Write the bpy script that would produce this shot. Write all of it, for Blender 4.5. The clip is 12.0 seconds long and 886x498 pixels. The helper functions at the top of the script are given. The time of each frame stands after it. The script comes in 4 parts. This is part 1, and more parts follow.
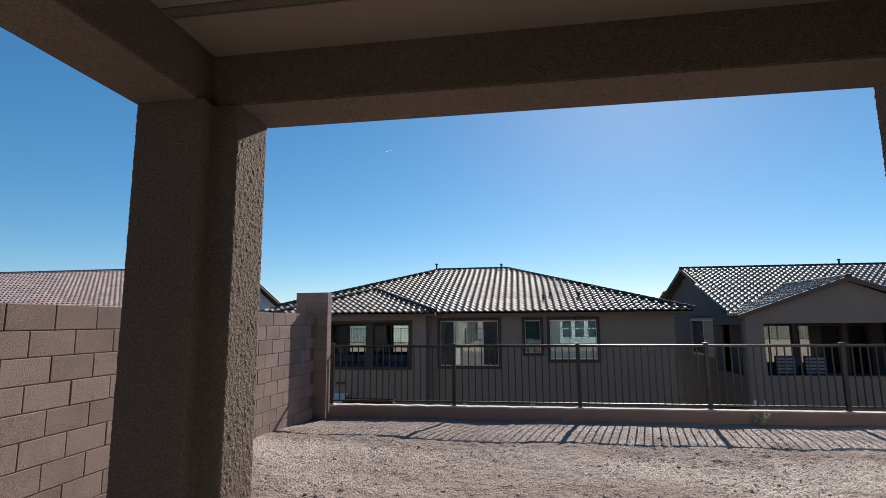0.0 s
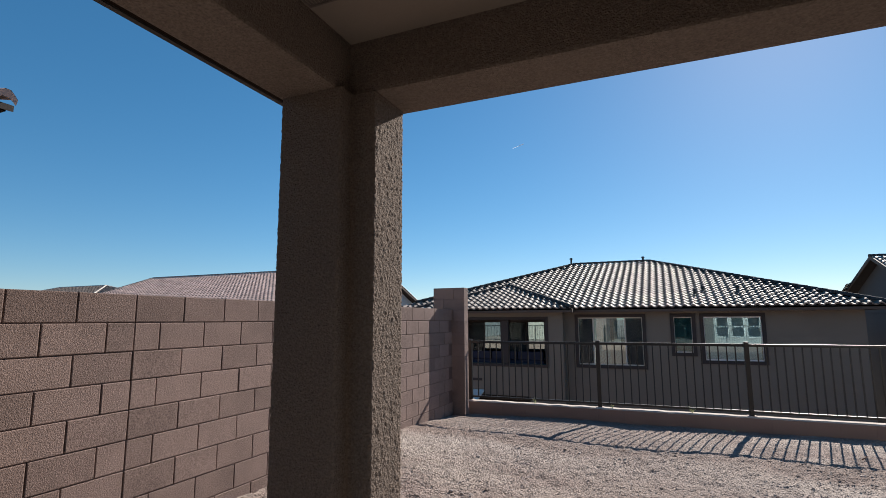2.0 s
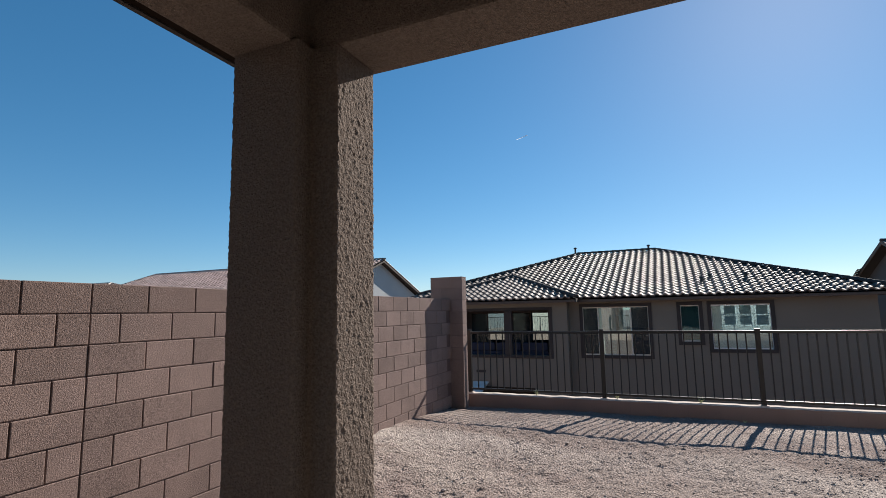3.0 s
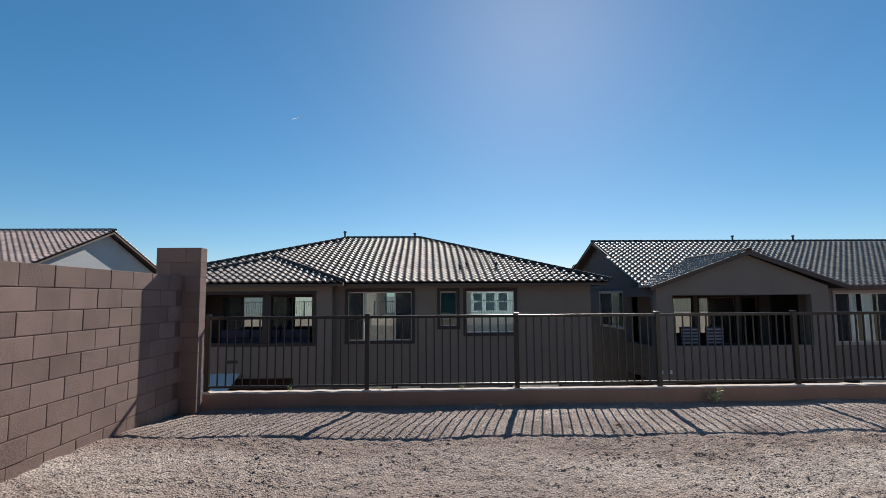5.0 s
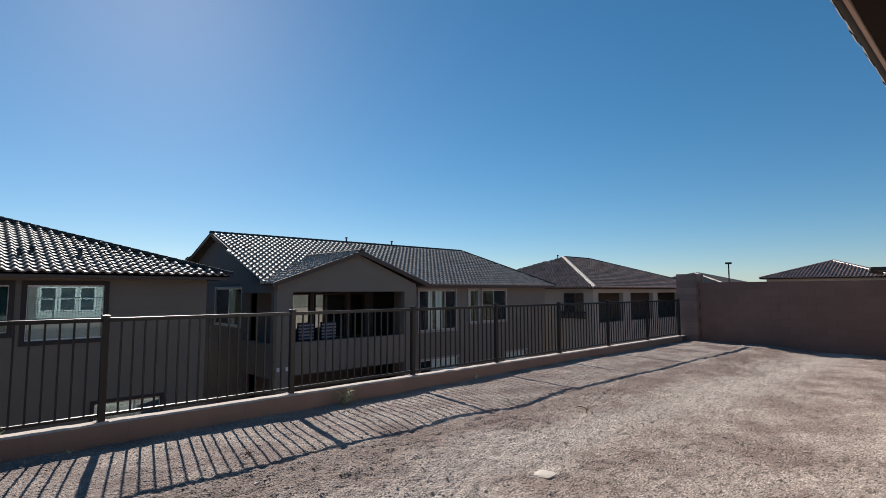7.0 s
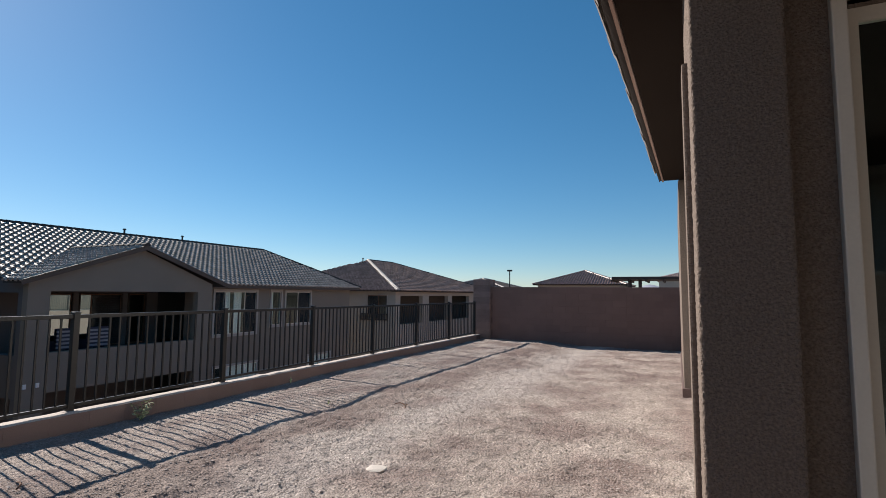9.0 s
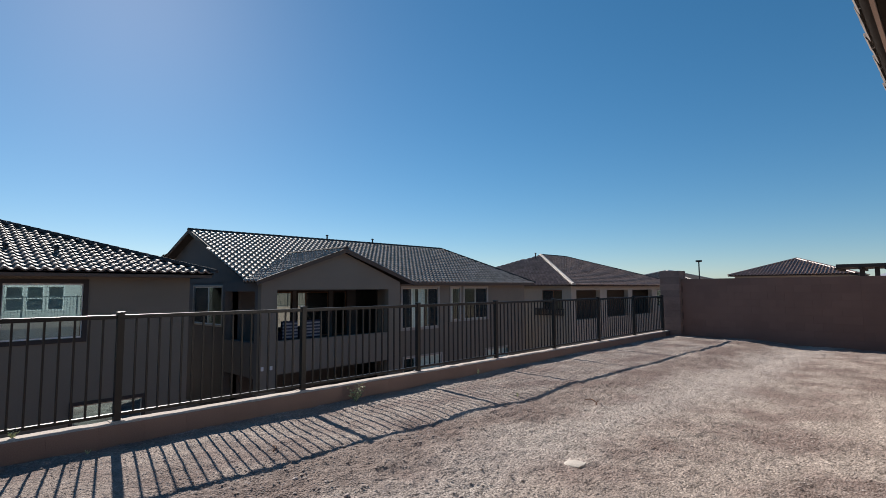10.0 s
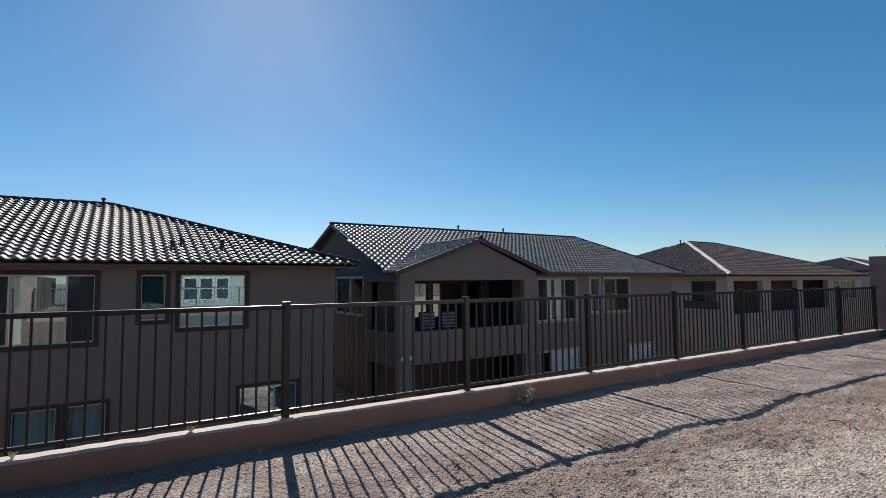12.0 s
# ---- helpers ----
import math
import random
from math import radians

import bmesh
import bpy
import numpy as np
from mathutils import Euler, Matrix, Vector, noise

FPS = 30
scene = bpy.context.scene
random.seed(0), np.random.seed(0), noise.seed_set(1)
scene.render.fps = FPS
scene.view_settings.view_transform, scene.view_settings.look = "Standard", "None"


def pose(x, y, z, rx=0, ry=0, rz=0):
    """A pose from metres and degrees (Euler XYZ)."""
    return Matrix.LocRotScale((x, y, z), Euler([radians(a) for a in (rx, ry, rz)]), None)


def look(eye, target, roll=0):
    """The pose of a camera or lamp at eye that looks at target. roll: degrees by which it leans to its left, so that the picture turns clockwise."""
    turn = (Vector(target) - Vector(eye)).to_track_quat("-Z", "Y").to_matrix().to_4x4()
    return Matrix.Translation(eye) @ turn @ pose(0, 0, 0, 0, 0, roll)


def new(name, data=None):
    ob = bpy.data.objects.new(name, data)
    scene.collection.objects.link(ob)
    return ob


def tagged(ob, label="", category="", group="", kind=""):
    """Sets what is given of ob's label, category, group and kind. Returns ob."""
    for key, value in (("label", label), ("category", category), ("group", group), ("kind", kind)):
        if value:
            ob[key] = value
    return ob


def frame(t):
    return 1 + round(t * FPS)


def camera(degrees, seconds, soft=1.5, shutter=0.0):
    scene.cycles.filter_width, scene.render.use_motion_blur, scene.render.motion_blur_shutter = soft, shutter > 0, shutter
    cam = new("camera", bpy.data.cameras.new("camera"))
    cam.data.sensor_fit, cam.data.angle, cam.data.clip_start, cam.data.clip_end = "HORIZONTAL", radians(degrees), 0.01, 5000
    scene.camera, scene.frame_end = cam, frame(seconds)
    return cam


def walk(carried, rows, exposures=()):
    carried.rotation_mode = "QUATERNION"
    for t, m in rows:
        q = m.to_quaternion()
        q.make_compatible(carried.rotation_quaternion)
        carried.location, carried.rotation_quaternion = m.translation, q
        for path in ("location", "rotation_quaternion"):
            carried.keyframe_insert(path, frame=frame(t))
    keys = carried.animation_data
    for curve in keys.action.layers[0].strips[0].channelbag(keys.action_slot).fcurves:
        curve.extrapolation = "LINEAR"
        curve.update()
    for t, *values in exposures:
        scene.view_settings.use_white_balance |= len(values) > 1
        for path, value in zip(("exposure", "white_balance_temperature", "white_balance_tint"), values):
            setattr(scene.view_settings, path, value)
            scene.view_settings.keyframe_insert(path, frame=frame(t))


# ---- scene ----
cam = camera(82.0, 12.0, soft=0.5)
PATH = [
    (0, (1.259, -1.811, 1.779), (0.97, 0.147, 2.063), -0.5),
    (0.5, (1.198, -1.788, 1.803), (0.734, 0.137, 2.086), -0.6),
    (1, (1.214, -1.755, 1.784), (0.584, 0.121, 2.075), -0.7),
    (1.5, (1.161, -1.697, 1.773), (0.471, 0.157, 2.067), -0.5),
    (2, (1.097, -1.558, 1.746), (0.32, 0.264, 2.023), -0.3),
    (2.5, (1.086, -1.333, 1.729), (0.265, 0.474, 1.978), -0.5),
    (2.7, (1.103, -1.27, 1.71), (0.279, 0.534, 1.963), -0.9),
    (4.3, (0.934, -0.451, 1.675), (0.551, 1.501, 1.877), -0.4),
    (4.5, (0.914, -0.327, 1.661), (0.629, 1.642, 1.861), -0.5),
    (5, (0.905, 0.054, 1.633), (0.972, 2.044, 1.818), -0.4),
    (5.5, (0.95, 0.446, 1.624), (1.342, 2.4, 1.79), -0.4),
    (6, (0.994, 0.802, 1.634), (1.659, 2.681, 1.795), -0.3),
    (6.5, (1.085, 1.104, 1.619), (2.128, 2.803, 1.778), -0.3),
    (7, (1.119, 1.312, 1.636), (2.486, 2.763, 1.8), -0.1),
    (7.5, (1.043, 1.406, 1.653), (2.655, 2.578, 1.822), -0.1),
    (7.7, (1.043, 1.449, 1.634), (2.729, 2.511, 1.805), -0.0),
    (9.3, (0.756, 1.56, 1.625), (2.568, 2.389, 1.801), 0.5),
    (9.5, (0.742, 1.598, 1.624), (2.454, 2.618, 1.793), -0.1),
    (10, (0.698, 1.656, 1.603), (2.14, 3.033, 1.76), -0.3),
    (10.5, (0.687, 1.807, 1.587), (1.934, 3.364, 1.723), -0.4),
    (11, (0.775, 2.14, 1.568), (1.858, 3.817, 1.686), -0.4),
    (11.5, (0.843, 2.479, 1.571), (1.887, 4.18, 1.69), -0.4),
    (12, (0.843, 2.777, 1.574), (1.919, 4.458, 1.7), -0.4),
]
walk(cam, [(t, look(eye, target, roll)) for t, eye, target, roll in PATH],
     exposures=[(0, 0.85), (2.5, 0.86), (4.5, 0.74), (5.5, 0.64), (6.5, 0.60), (7.5, 0.70), (9.5, 0.80), (10, 0.62), (10.5, 0.62), (11.2, 0.68), (12, 0.69)])
# ---- world, sun, exposure ----
SUN_AZ, SUN_EL = 13.2, 30.3  # degrees from +y towards +x, and up
world = bpy.data.worlds.new("sky")
scene.world = world
world.use_nodes = True
wn = world.node_tree.nodes
sky = wn.new("ShaderNodeTexSky")
sky.sky_type, sky.sun_disc = "NISHITA", False
sky.sun_elevation, sky.sun_rotation = radians(SUN_EL), radians(SUN_AZ)
sky.altitude, sky.air_density, sky.dust_density, sky.ozone_density = 1800, 1.0, 0.5, 4.3
wn["Background"].inputs[1].default_value = 0.093
sat = wn.new("ShaderNodeHueSaturation")
sat.inputs["Hue"].default_value, sat.inputs["Saturation"].default_value = 0.493, 1.35
flat = wn.new("ShaderNodeGamma")
flat.inputs["Gamma"].default_value = 0.77
world.node_tree.links.new(sky.outputs[0], flat.inputs["Color"])
world.node_tree.links.new(flat.outputs[0], sat.inputs["Color"])
world.node_tree.links.new(sat.outputs[0], wn["Background"].inputs[0])
sun_data = bpy.data.lights.new("sun", "SUN")
sun_data.energy, sun_data.angle, sun_data.color = 5.0, radians(0.5), (1.0, 0.93, 0.86)
sun = new("sun", sun_data)
_a, _e = radians(SUN_AZ), radians(SUN_EL)
sun.matrix_world = look((0, 0, 0), (-math.sin(_a) * math.cos(_e), -math.cos(_a) * math.cos(_e), -math.sin(_e)))

# ---- materials ----


def surface(name, color, rough=0.8, vary=0.12, scale=3.0, grain=80.0, grain_vary=0.10, bump=0.3, bump_dist=0.004,
            bump_scale=None, metal=0.0, rand=0.0, tint=None, spec=0.3, relief=3.0, rough_relief=0.5):
    """Base colour with blotches, grain, fine relief, and a change from piece to piece."""
    m = bpy.data.materials.new(name)
    m.use_nodes = True
    n, l = m.node_tree.nodes, m.node_tree.links
    b = n["Principled BSDF"]
    b.inputs["Roughness"].default_value = rough
    b.inputs["Metallic"].default_value = metal
    b.inputs["Specular IOR Level"].default_value = spec
    co = n.new("ShaderNodeTexCoord")
    geo = n.new("ShaderNodeNewGeometry")

    def noise_node(s, detail=4.0):
        t = n.new("ShaderNodeTexNoise")
        t.inputs["Scale"].default_value = s
        t.inputs["Detail"].default_value = detail
        l.new(geo.outputs["Position"], t.inputs["Vector"])
        return t

    def math_node(op, a, bb):
        k = n.new("ShaderNodeMath")
        k.operation = op
        for i, v in ((0, a), (1, bb)):
            if isinstance(v, (int, float)):
                k.inputs[i].default_value = v
            else:
                l.new(v, k.inputs[i])
        return k.outputs[0]

    big, small = noise_node(scale), noise_node(grain, 3.0)
    f = math_node("ADD", math_node("MULTIPLY", math_node("SUBTRACT", big.outputs["Fac"], 0.5), vary * 4),
                  math_node("MULTIPLY", math_node("SUBTRACT", small.outputs["Fac"], 0.5), grain_vary * 4))
    if rand:
        oi = n.new("ShaderNodeObjectInfo")
        f = math_node("ADD", f, math_node("MULTIPLY", math_node("SUBTRACT", oi.outputs["Random"], 0.5), rand * 2))
        ri = math_node("MULTIPLY", math_node("SUBTRACT", geo.outputs["Random Per Island"], 0.5), rand * 2)
        f = math_node("ADD", f, ri)
    gain = math_node("ADD", f, 1.0)
    hsv = n.new("ShaderNodeHueSaturation")
    if tint:
        mx = n.new("ShaderNodeMix")
        mx.data_type = "RGBA"
        tn = noise_node(scale * 0.45, 5.0)
        ramp = n.new("ShaderNodeValToRGB")
        ramp.color_ramp.elements[0].position, ramp.color_ramp.elements[1].position = 0.42, 0.62
        l.new(tn.outputs["Fac"], ramp.inputs["Fac"])
        l.new(ramp.outputs["Color"], mx.inputs["Factor"])
        mx.inputs["A"].default_value, mx.inputs["B"].default_value = (*color, 1), (*tint, 1)
        l.new(mx.outputs["Result"], hsv.inputs["Color"])
    else:
        hsv.inputs["Color"].default_value = (*color, 1)
    l.new(gain, hsv.inputs["Value"])
    l.new(hsv.outputs["Color"], b.inputs["Base Color"])
    if bump:
        bn = noise_node(bump_scale or grain, relief)
        bn.inputs["Roughness"].default_value = rough_relief
        bp = n.new("ShaderNodeBump")
        bp.inputs["Strength"].default_value, bp.inputs["Distance"].default_value = bump, bump_dist
        l.new(bn.outputs["Fac"], bp.inputs["Height"])
        l.new(bp.outputs["Normal"], b.inputs["Normal"])
    return m


M = {}
M["stucco"] = surface("stucco", (0.170, 0.133, 0.110), 0.95, 0.06, 1.3, 75, 0.30, 1.0, 0.012, 95, spec=0.08)
M["stucco_light"] = surface("pale_stucco", (0.56, 0.55, 0.52), 0.92, 0.05, 1.3, 100, 0.06, 0.8, 0.006, 95, spec=0.15)
M["ceiling"] = surface("ceiling_paint", (0.20, 0.160, 0.132), 0.85, 0.03, 1.0, 60, 0.03, 0.15, 0.002, 120)
# brown taken near black: the shade under the eaves is in the colour
M["soffit"] = surface("soffit_shade_paint", (0.020, 0.014, 0.011), 0.95, 0.05, 1.0, 60, 0.05, 0.2, 0.003, spec=0.03)
M["fascia"] = surface("fascia_paint", (0.10, 0.075, 0.06), 0.7, 0.08, 2.0, 40, 0.05, 0.2, 0.003)
M["vent"] = surface("vent_metal", (0.10, 0.08, 0.07), 0.6, 0.05, 3.0, 200, 0.2, 0.4, 0.002)
# darkened copy of split_block for the top course; the tone is in the colour
M["block_toned"] = surface("block_toned", (0.218, 0.156, 0.135), 0.95, 0.14, 2.5, 110, 0.50, 0.9, 0.005, 170, rand=0.09, spec=0.15)
M["block"] = surface("split_block", (0.250, 0.180, 0.156), 0.95, 0.14, 2.5, 110, 0.52, 0.9, 0.005, 170, rand=0.13, spec=0.15)
M["low_block"] = surface("plain_block", (0.285, 0.193, 0.157), 0.95, 0.08, 1.6, 90, 0.10, 0.5, 0.004, 110, rand=0.03, spec=0.15)
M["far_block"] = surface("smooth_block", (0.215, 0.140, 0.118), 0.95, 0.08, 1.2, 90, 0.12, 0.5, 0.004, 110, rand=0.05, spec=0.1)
M["mortar"] = surface("mortar", (0.125, 0.085, 0.075), 0.95, 0.1, 3.0, 90, 0.15, 0.6, 0.005)
M["cap"] = surface("mortar_wash", (0.50, 0.43, 0.37), 0.95, 0.12, 3.0, 60, 0.2, 0.7, 0.008)
M["iron"] = surface("painted_iron", (0.019, 0.0175, 0.016), 0.36, 0.08, 6.0, 150, 0.1, 0.15, 0.001, spec=0.4)
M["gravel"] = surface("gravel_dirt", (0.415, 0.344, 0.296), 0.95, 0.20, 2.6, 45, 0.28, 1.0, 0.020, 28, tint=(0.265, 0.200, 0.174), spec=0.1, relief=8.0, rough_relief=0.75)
M["pebble"] = surface("pebbles", (0.385, 0.32, 0.286), 0.9, 0.10, 1.1, 120, 0.12, 0.3, 0.003, rand=0.22, spec=0.15)
M["concrete"] = surface("concrete", (0.30, 0.275, 0.25), 0.85, 0.08, 1.5, 90, 0.08, 0.4, 0.003)
M["palestone"] = surface("pale_stone", (0.52, 0.46, 0.40), 0.9, 0.08, 12.0, 120, 0.1, 0.5, 0.004)
M["tile"] = surface("roof_tile", (0.192, 0.161, 0.142), 0.62, 0.10, 0.8, 60, 0.12, 0.4, 0.004, rand=0.22, spec=0.08)
M["tile_grey"] = surface("roof_tile_grey", (0.28, 0.235, 0.20), 0.54, 0.10, 0.8, 60, 0.12, 0.4, 0.004, rand=0.25, spec=0.13)
M["tile_brown"] = surface("roof_tile_brown", (0.27, 0.185, 0.15), 0.52, 0.10, 0.8, 60, 0.12, 0.4, 0.004, rand=0.25, spec=0.18)
M["tile_warm"] = surface("roof_tile_warm", (0.27, 0.18, 0.15), 0.42, 0.10, 0.8, 60, 0.12, 0.4, 0.004, rand=0.2, spec=0.45)
M["tile_tan"] = surface("roof_tile_tan", (0.44, 0.32, 0.28), 0.55, 0.10, 0.8, 60, 0.12, 0.4, 0.004, rand=0.2, spec=0.25)
M["deck"] = surface("roof_deck", (0.05, 0.043, 0.04), 0.9, 0.1, 2.0, 60, 0.1, 0.2, 0.004)
M["ridge_light"] = surface("ridge_mortar", (0.50, 0.45, 0.40), 0.9, 0.1, 2.0, 60, 0.1, 0.3, 0.004)
M["wall_a"] = surface("stucco_taupe", (0.203, 0.178, 0.144), 0.92, 0.05, 0.8, 70, 0.08, 0.6, 0.006, spec=0.15)
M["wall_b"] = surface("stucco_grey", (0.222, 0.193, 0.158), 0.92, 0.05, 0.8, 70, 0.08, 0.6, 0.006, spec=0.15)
# darker copy of wall_b: shade on side and recessed walls put into the colour
M["wall_b_shaded"] = surface("stucco_grey_shaded", (0.124, 0.121, 0.119), 0.92, 0.05, 0.8, 70, 0.08, 0.6, 0.006, spec=0.15)
M["wall_c"] = surface("stucco_cream", (0.42, 0.37, 0.31), 0.92, 0.05, 0.8, 70, 0.08, 0.5, 0.006, spec=0.15)
M["wall_d"] = surface("stucco_pale_grey", (0.46, 0.47, 0.47), 0.92, 0.04, 0.8, 70, 0.06, 0.5, 0.006, spec=0.15)
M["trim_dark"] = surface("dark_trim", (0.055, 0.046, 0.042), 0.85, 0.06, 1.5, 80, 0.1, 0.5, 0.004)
M["trim_light"] = surface("light_trim", (0.40, 0.37, 0.33), 0.85, 0.05, 1.5, 80, 0.08, 0.4, 0.004)
M["trim_wood"] = surface("stained_wood", (0.16, 0.085, 0.05), 0.6, 0.10, 2.0, 60, 0.1, 0.2, 0.002)
M["vinyl"] = surface("window_vinyl", (0.60, 0.55, 0.47), 0.5, 0.03, 2.0, 60, 0.03, 0.05, 0.001)
M["vinyl_white"] = surface("white_vinyl", (0.78, 0.77, 0.74), 0.5, 0.03, 2.0, 60, 0.03, 0.05, 0.001)
M["blind"] = surface("roller_blind", (0.86, 0.84, 0.78), 0.8, 0.04, 1.0, 60, 0.04, 0.1, 0.002)
# rooms and porch recesses: their shade is put into these two dark colours
M["room"] = surface("room_shade_paint", (0.05, 0.055, 0.055), 0.9, 0.05, 1.0, 40, 0.05, 0.1, 0.002)
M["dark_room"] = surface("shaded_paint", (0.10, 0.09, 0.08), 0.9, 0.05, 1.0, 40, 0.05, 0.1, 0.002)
M["leaf"] = surface("weed_leaf", (0.56, 0.58, 0.32), 0.7, 0.15, 20.0, 90, 0.15, 0.2, 0.002, rand=0.3)
M["twig"] = surface("dry_twig", (0.20, 0.11, 0.07), 0.9, 0.15, 20.0, 90, 0.15, 0.3, 0.002)
M["cushion"] = surface("cushion_white", (0.25, 0.26, 0.28), 0.9, 0.05, 4.0, 90, 0.05, 0.2, 0.002)
M["cushion_dark"] = surface("cushion_navy", (0.03, 0.035, 0.06), 0.9, 0.05, 4.0, 90, 0.05, 0.2, 0.002)
# distance haze is put into the hills' blue-grey colour
M["hill"] = surface("far_hill", (0.30, 0.31, 0.36), 1.0, 0.05, 0.004, 0.02, 0.05, 0)


def ground_strip(m, y_at, slope, half, color):
    """A ragged strip of its own tone along y = y_at + slope * x, laid into the ground's colour."""
    n, l = m.node_tree.nodes, m.node_tree.links
    b = n["Principled BSDF"]
    old = b.inputs["Base Color"].links[0].from_socket
    geo, sep, tn = n.new("ShaderNodeNewGeometry"), n.new("ShaderNodeSeparateXYZ"), n.new("ShaderNodeTexNoise")
    tn.inputs["Scale"].default_value, tn.inputs["Detail"].default_value = 0.9, 6.0
    l.new(geo.outputs["Position"], sep.inputs[0])
    l.new(geo.outputs["Position"], tn.inputs["Vector"])

    def op(kind, p, q):
        k = n.new("ShaderNodeMath")
        k.operation = kind
        for i, v in ((0, p), (1, q)):
            if isinstance(v, (int, float)):
                k.inputs[i].default_value = v
            else:
                l.new(v, k.inputs[i])
        return k.outputs[0]
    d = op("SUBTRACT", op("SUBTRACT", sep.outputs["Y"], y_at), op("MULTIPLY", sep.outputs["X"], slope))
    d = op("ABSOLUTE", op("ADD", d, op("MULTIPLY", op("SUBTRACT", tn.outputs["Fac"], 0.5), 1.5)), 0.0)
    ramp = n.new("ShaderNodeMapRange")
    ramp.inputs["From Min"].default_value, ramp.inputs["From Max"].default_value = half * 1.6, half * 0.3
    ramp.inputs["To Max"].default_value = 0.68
    l.new(d, ramp.inputs["Value"])
    mx = n.new("ShaderNodeMix")
    mx.data_type = "RGBA"
    l.new(ramp.outputs["Result"], mx.inputs["Factor"])
    l.new(old, mx.inputs["A"])
    mx.inputs["B"].default_value = (*color, 1)
    l.new(mx.outputs["Result"], b.inputs["Base Color"])


# pale trodden dusty track
ground_strip(M["gravel"], 4.88, -0.05, 0.42, (0.52, 0.455, 0.405))
# narrow browner strip nearer the fence
ground_strip(M["gravel"], 5.72, -0.02, 0.30, (0.215, 0.158, 0.135))
# wide browner zone towards the west
ground_strip(M["gravel"], 6.3, -2.4, 4.8, (0.27, 0.21, 0.182))


def speckle(m, sizes, low, high):
    """Stones of different tone: one value for each cell, at several sizes."""
    n, l = m.node_tree.nodes, m.node_tree.links
    b = n["Principled BSDF"]
    geo = n.new("ShaderNodeNewGeometry")
    for size in sizes:
        old = b.inputs["Base Color"].links[0].from_socket
        v, rg, hs = n.new("ShaderNodeTexVoronoi"), n.new("ShaderNodeMapRange"), n.new("ShaderNodeHueSaturation")
        v.inputs["Scale"].default_value = 1.0 / size
        rg.inputs["To Min"].default_value, rg.inputs["To Max"].default_value = low, high
        l.new(geo.outputs["Position"], v.inputs["Vector"])
        l.new(v.outputs["Color"], rg.inputs["Value"])
        l.new(rg.outputs["Result"], hs.inputs["Value"])
        l.new(old, hs.inputs["Color"])
        l.new(hs.outputs["Color"], b.inputs["Base Color"])
        bp = n.new("ShaderNodeBump")
        bp.invert = True
        bp.inputs["Strength"].default_value, bp.inputs["Distance"].default_value = 1.0, size * 0.6
        l.new(v.outputs["Distance"], bp.inputs["Height"])
        l.new(b.inputs["Normal"].links[0].from_socket, bp.inputs["Normal"])
        l.new(bp.outputs["Normal"], b.inputs["Normal"])


speckle(M["gravel"], (0.012, 0.024), 0.76, 1.24)


def glass_material(name, tint, mirror):
    m = bpy.data.materials.new(name)
    m.use_nodes = True
    n, l = m.node_tree.nodes, m.node_tree.links
    mix, tr, gl = n.new("ShaderNodeMixShader"), n.new("ShaderNodeBsdfTransparent"), n.new("ShaderNodeBsdfGlossy")
    tr.inputs["Color"].default_value = (*tint, 1)
    gl.inputs["Roughness"].default_value = 0.015
    gl.inputs["Color"].default_value = (0.72, 0.95, 1.0, 1)
    mix.inputs[0].default_value = mirror
    tn, bp = n.new("ShaderNodeTexNoise"), n.new("ShaderNodeBump")
    tn.inputs["Scale"].default_value = 1.2
    bp.inputs["Strength"].default_value, bp.inputs["Distance"].default_value = 0.06, 0.02
    l.new(tn.outputs["Fac"], bp.inputs["Height"])
    l.new(bp.outputs["Normal"], gl.inputs["Normal"])
    l.new(tr.outputs[0], mix.inputs[1])
    l.new(gl.outputs[0], mix.inputs[2])
    l.new(mix.outputs[0], n["Material Output"].inputs[0])
    return m


vap = bpy.data.materials.new("vapour")
vap.use_nodes = True
_t = vap.node_tree.nodes.new("ShaderNodeBsdfTranslucent")
_t.inputs["Color"].default_value = (0.42, 0.45, 0.5, 1)
vap.node_tree.links.new(_t.outputs[0], vap.node_tree.nodes["Material Output"].inputs[0])
M["vapour"] = vap
M["glass"] = glass_material("coated_glass", (0.90, 0.95, 0.94), 0.045)
# half-clear dark sheet, added over some lites to dim their reflections
scr = bpy.data.materials.new("dimming_screen")
scr.use_nodes = True
_n, _l = scr.node_tree.nodes, scr.node_tree.links
_mix, _tr = _n.new("ShaderNodeMixShader"), _n.new("ShaderNodeBsdfTransparent")
_n["Principled BSDF"].inputs["Base Color"].default_value = (0.03, 0.03, 0.03, 1)
_n["Principled BSDF"].inputs["Roughness"].default_value = 0.8
_mix.inputs[0].default_value = 0.55
_l.new(_tr.outputs[0], _mix.inputs[1])
_l.new(_n["Principled BSDF"].outputs[0], _mix.inputs[2])
_l.new(_mix.outputs[0], _n["Material Output"].inputs[0])
M["screen"] = scr
M["glass_teal"] = glass_material("teal_glass", (0.38, 0.52, 0.53), 0.08)
M["glass_mirror"] = glass_material("reflective_glass", (0.62, 0.72, 0.72), 0.34)
M["glass_coated"] = glass_material("mirror_coated_glass", (0.72, 0.80, 0.80), 0.13)

# ---- mesh helpers ----
WORLD = {}


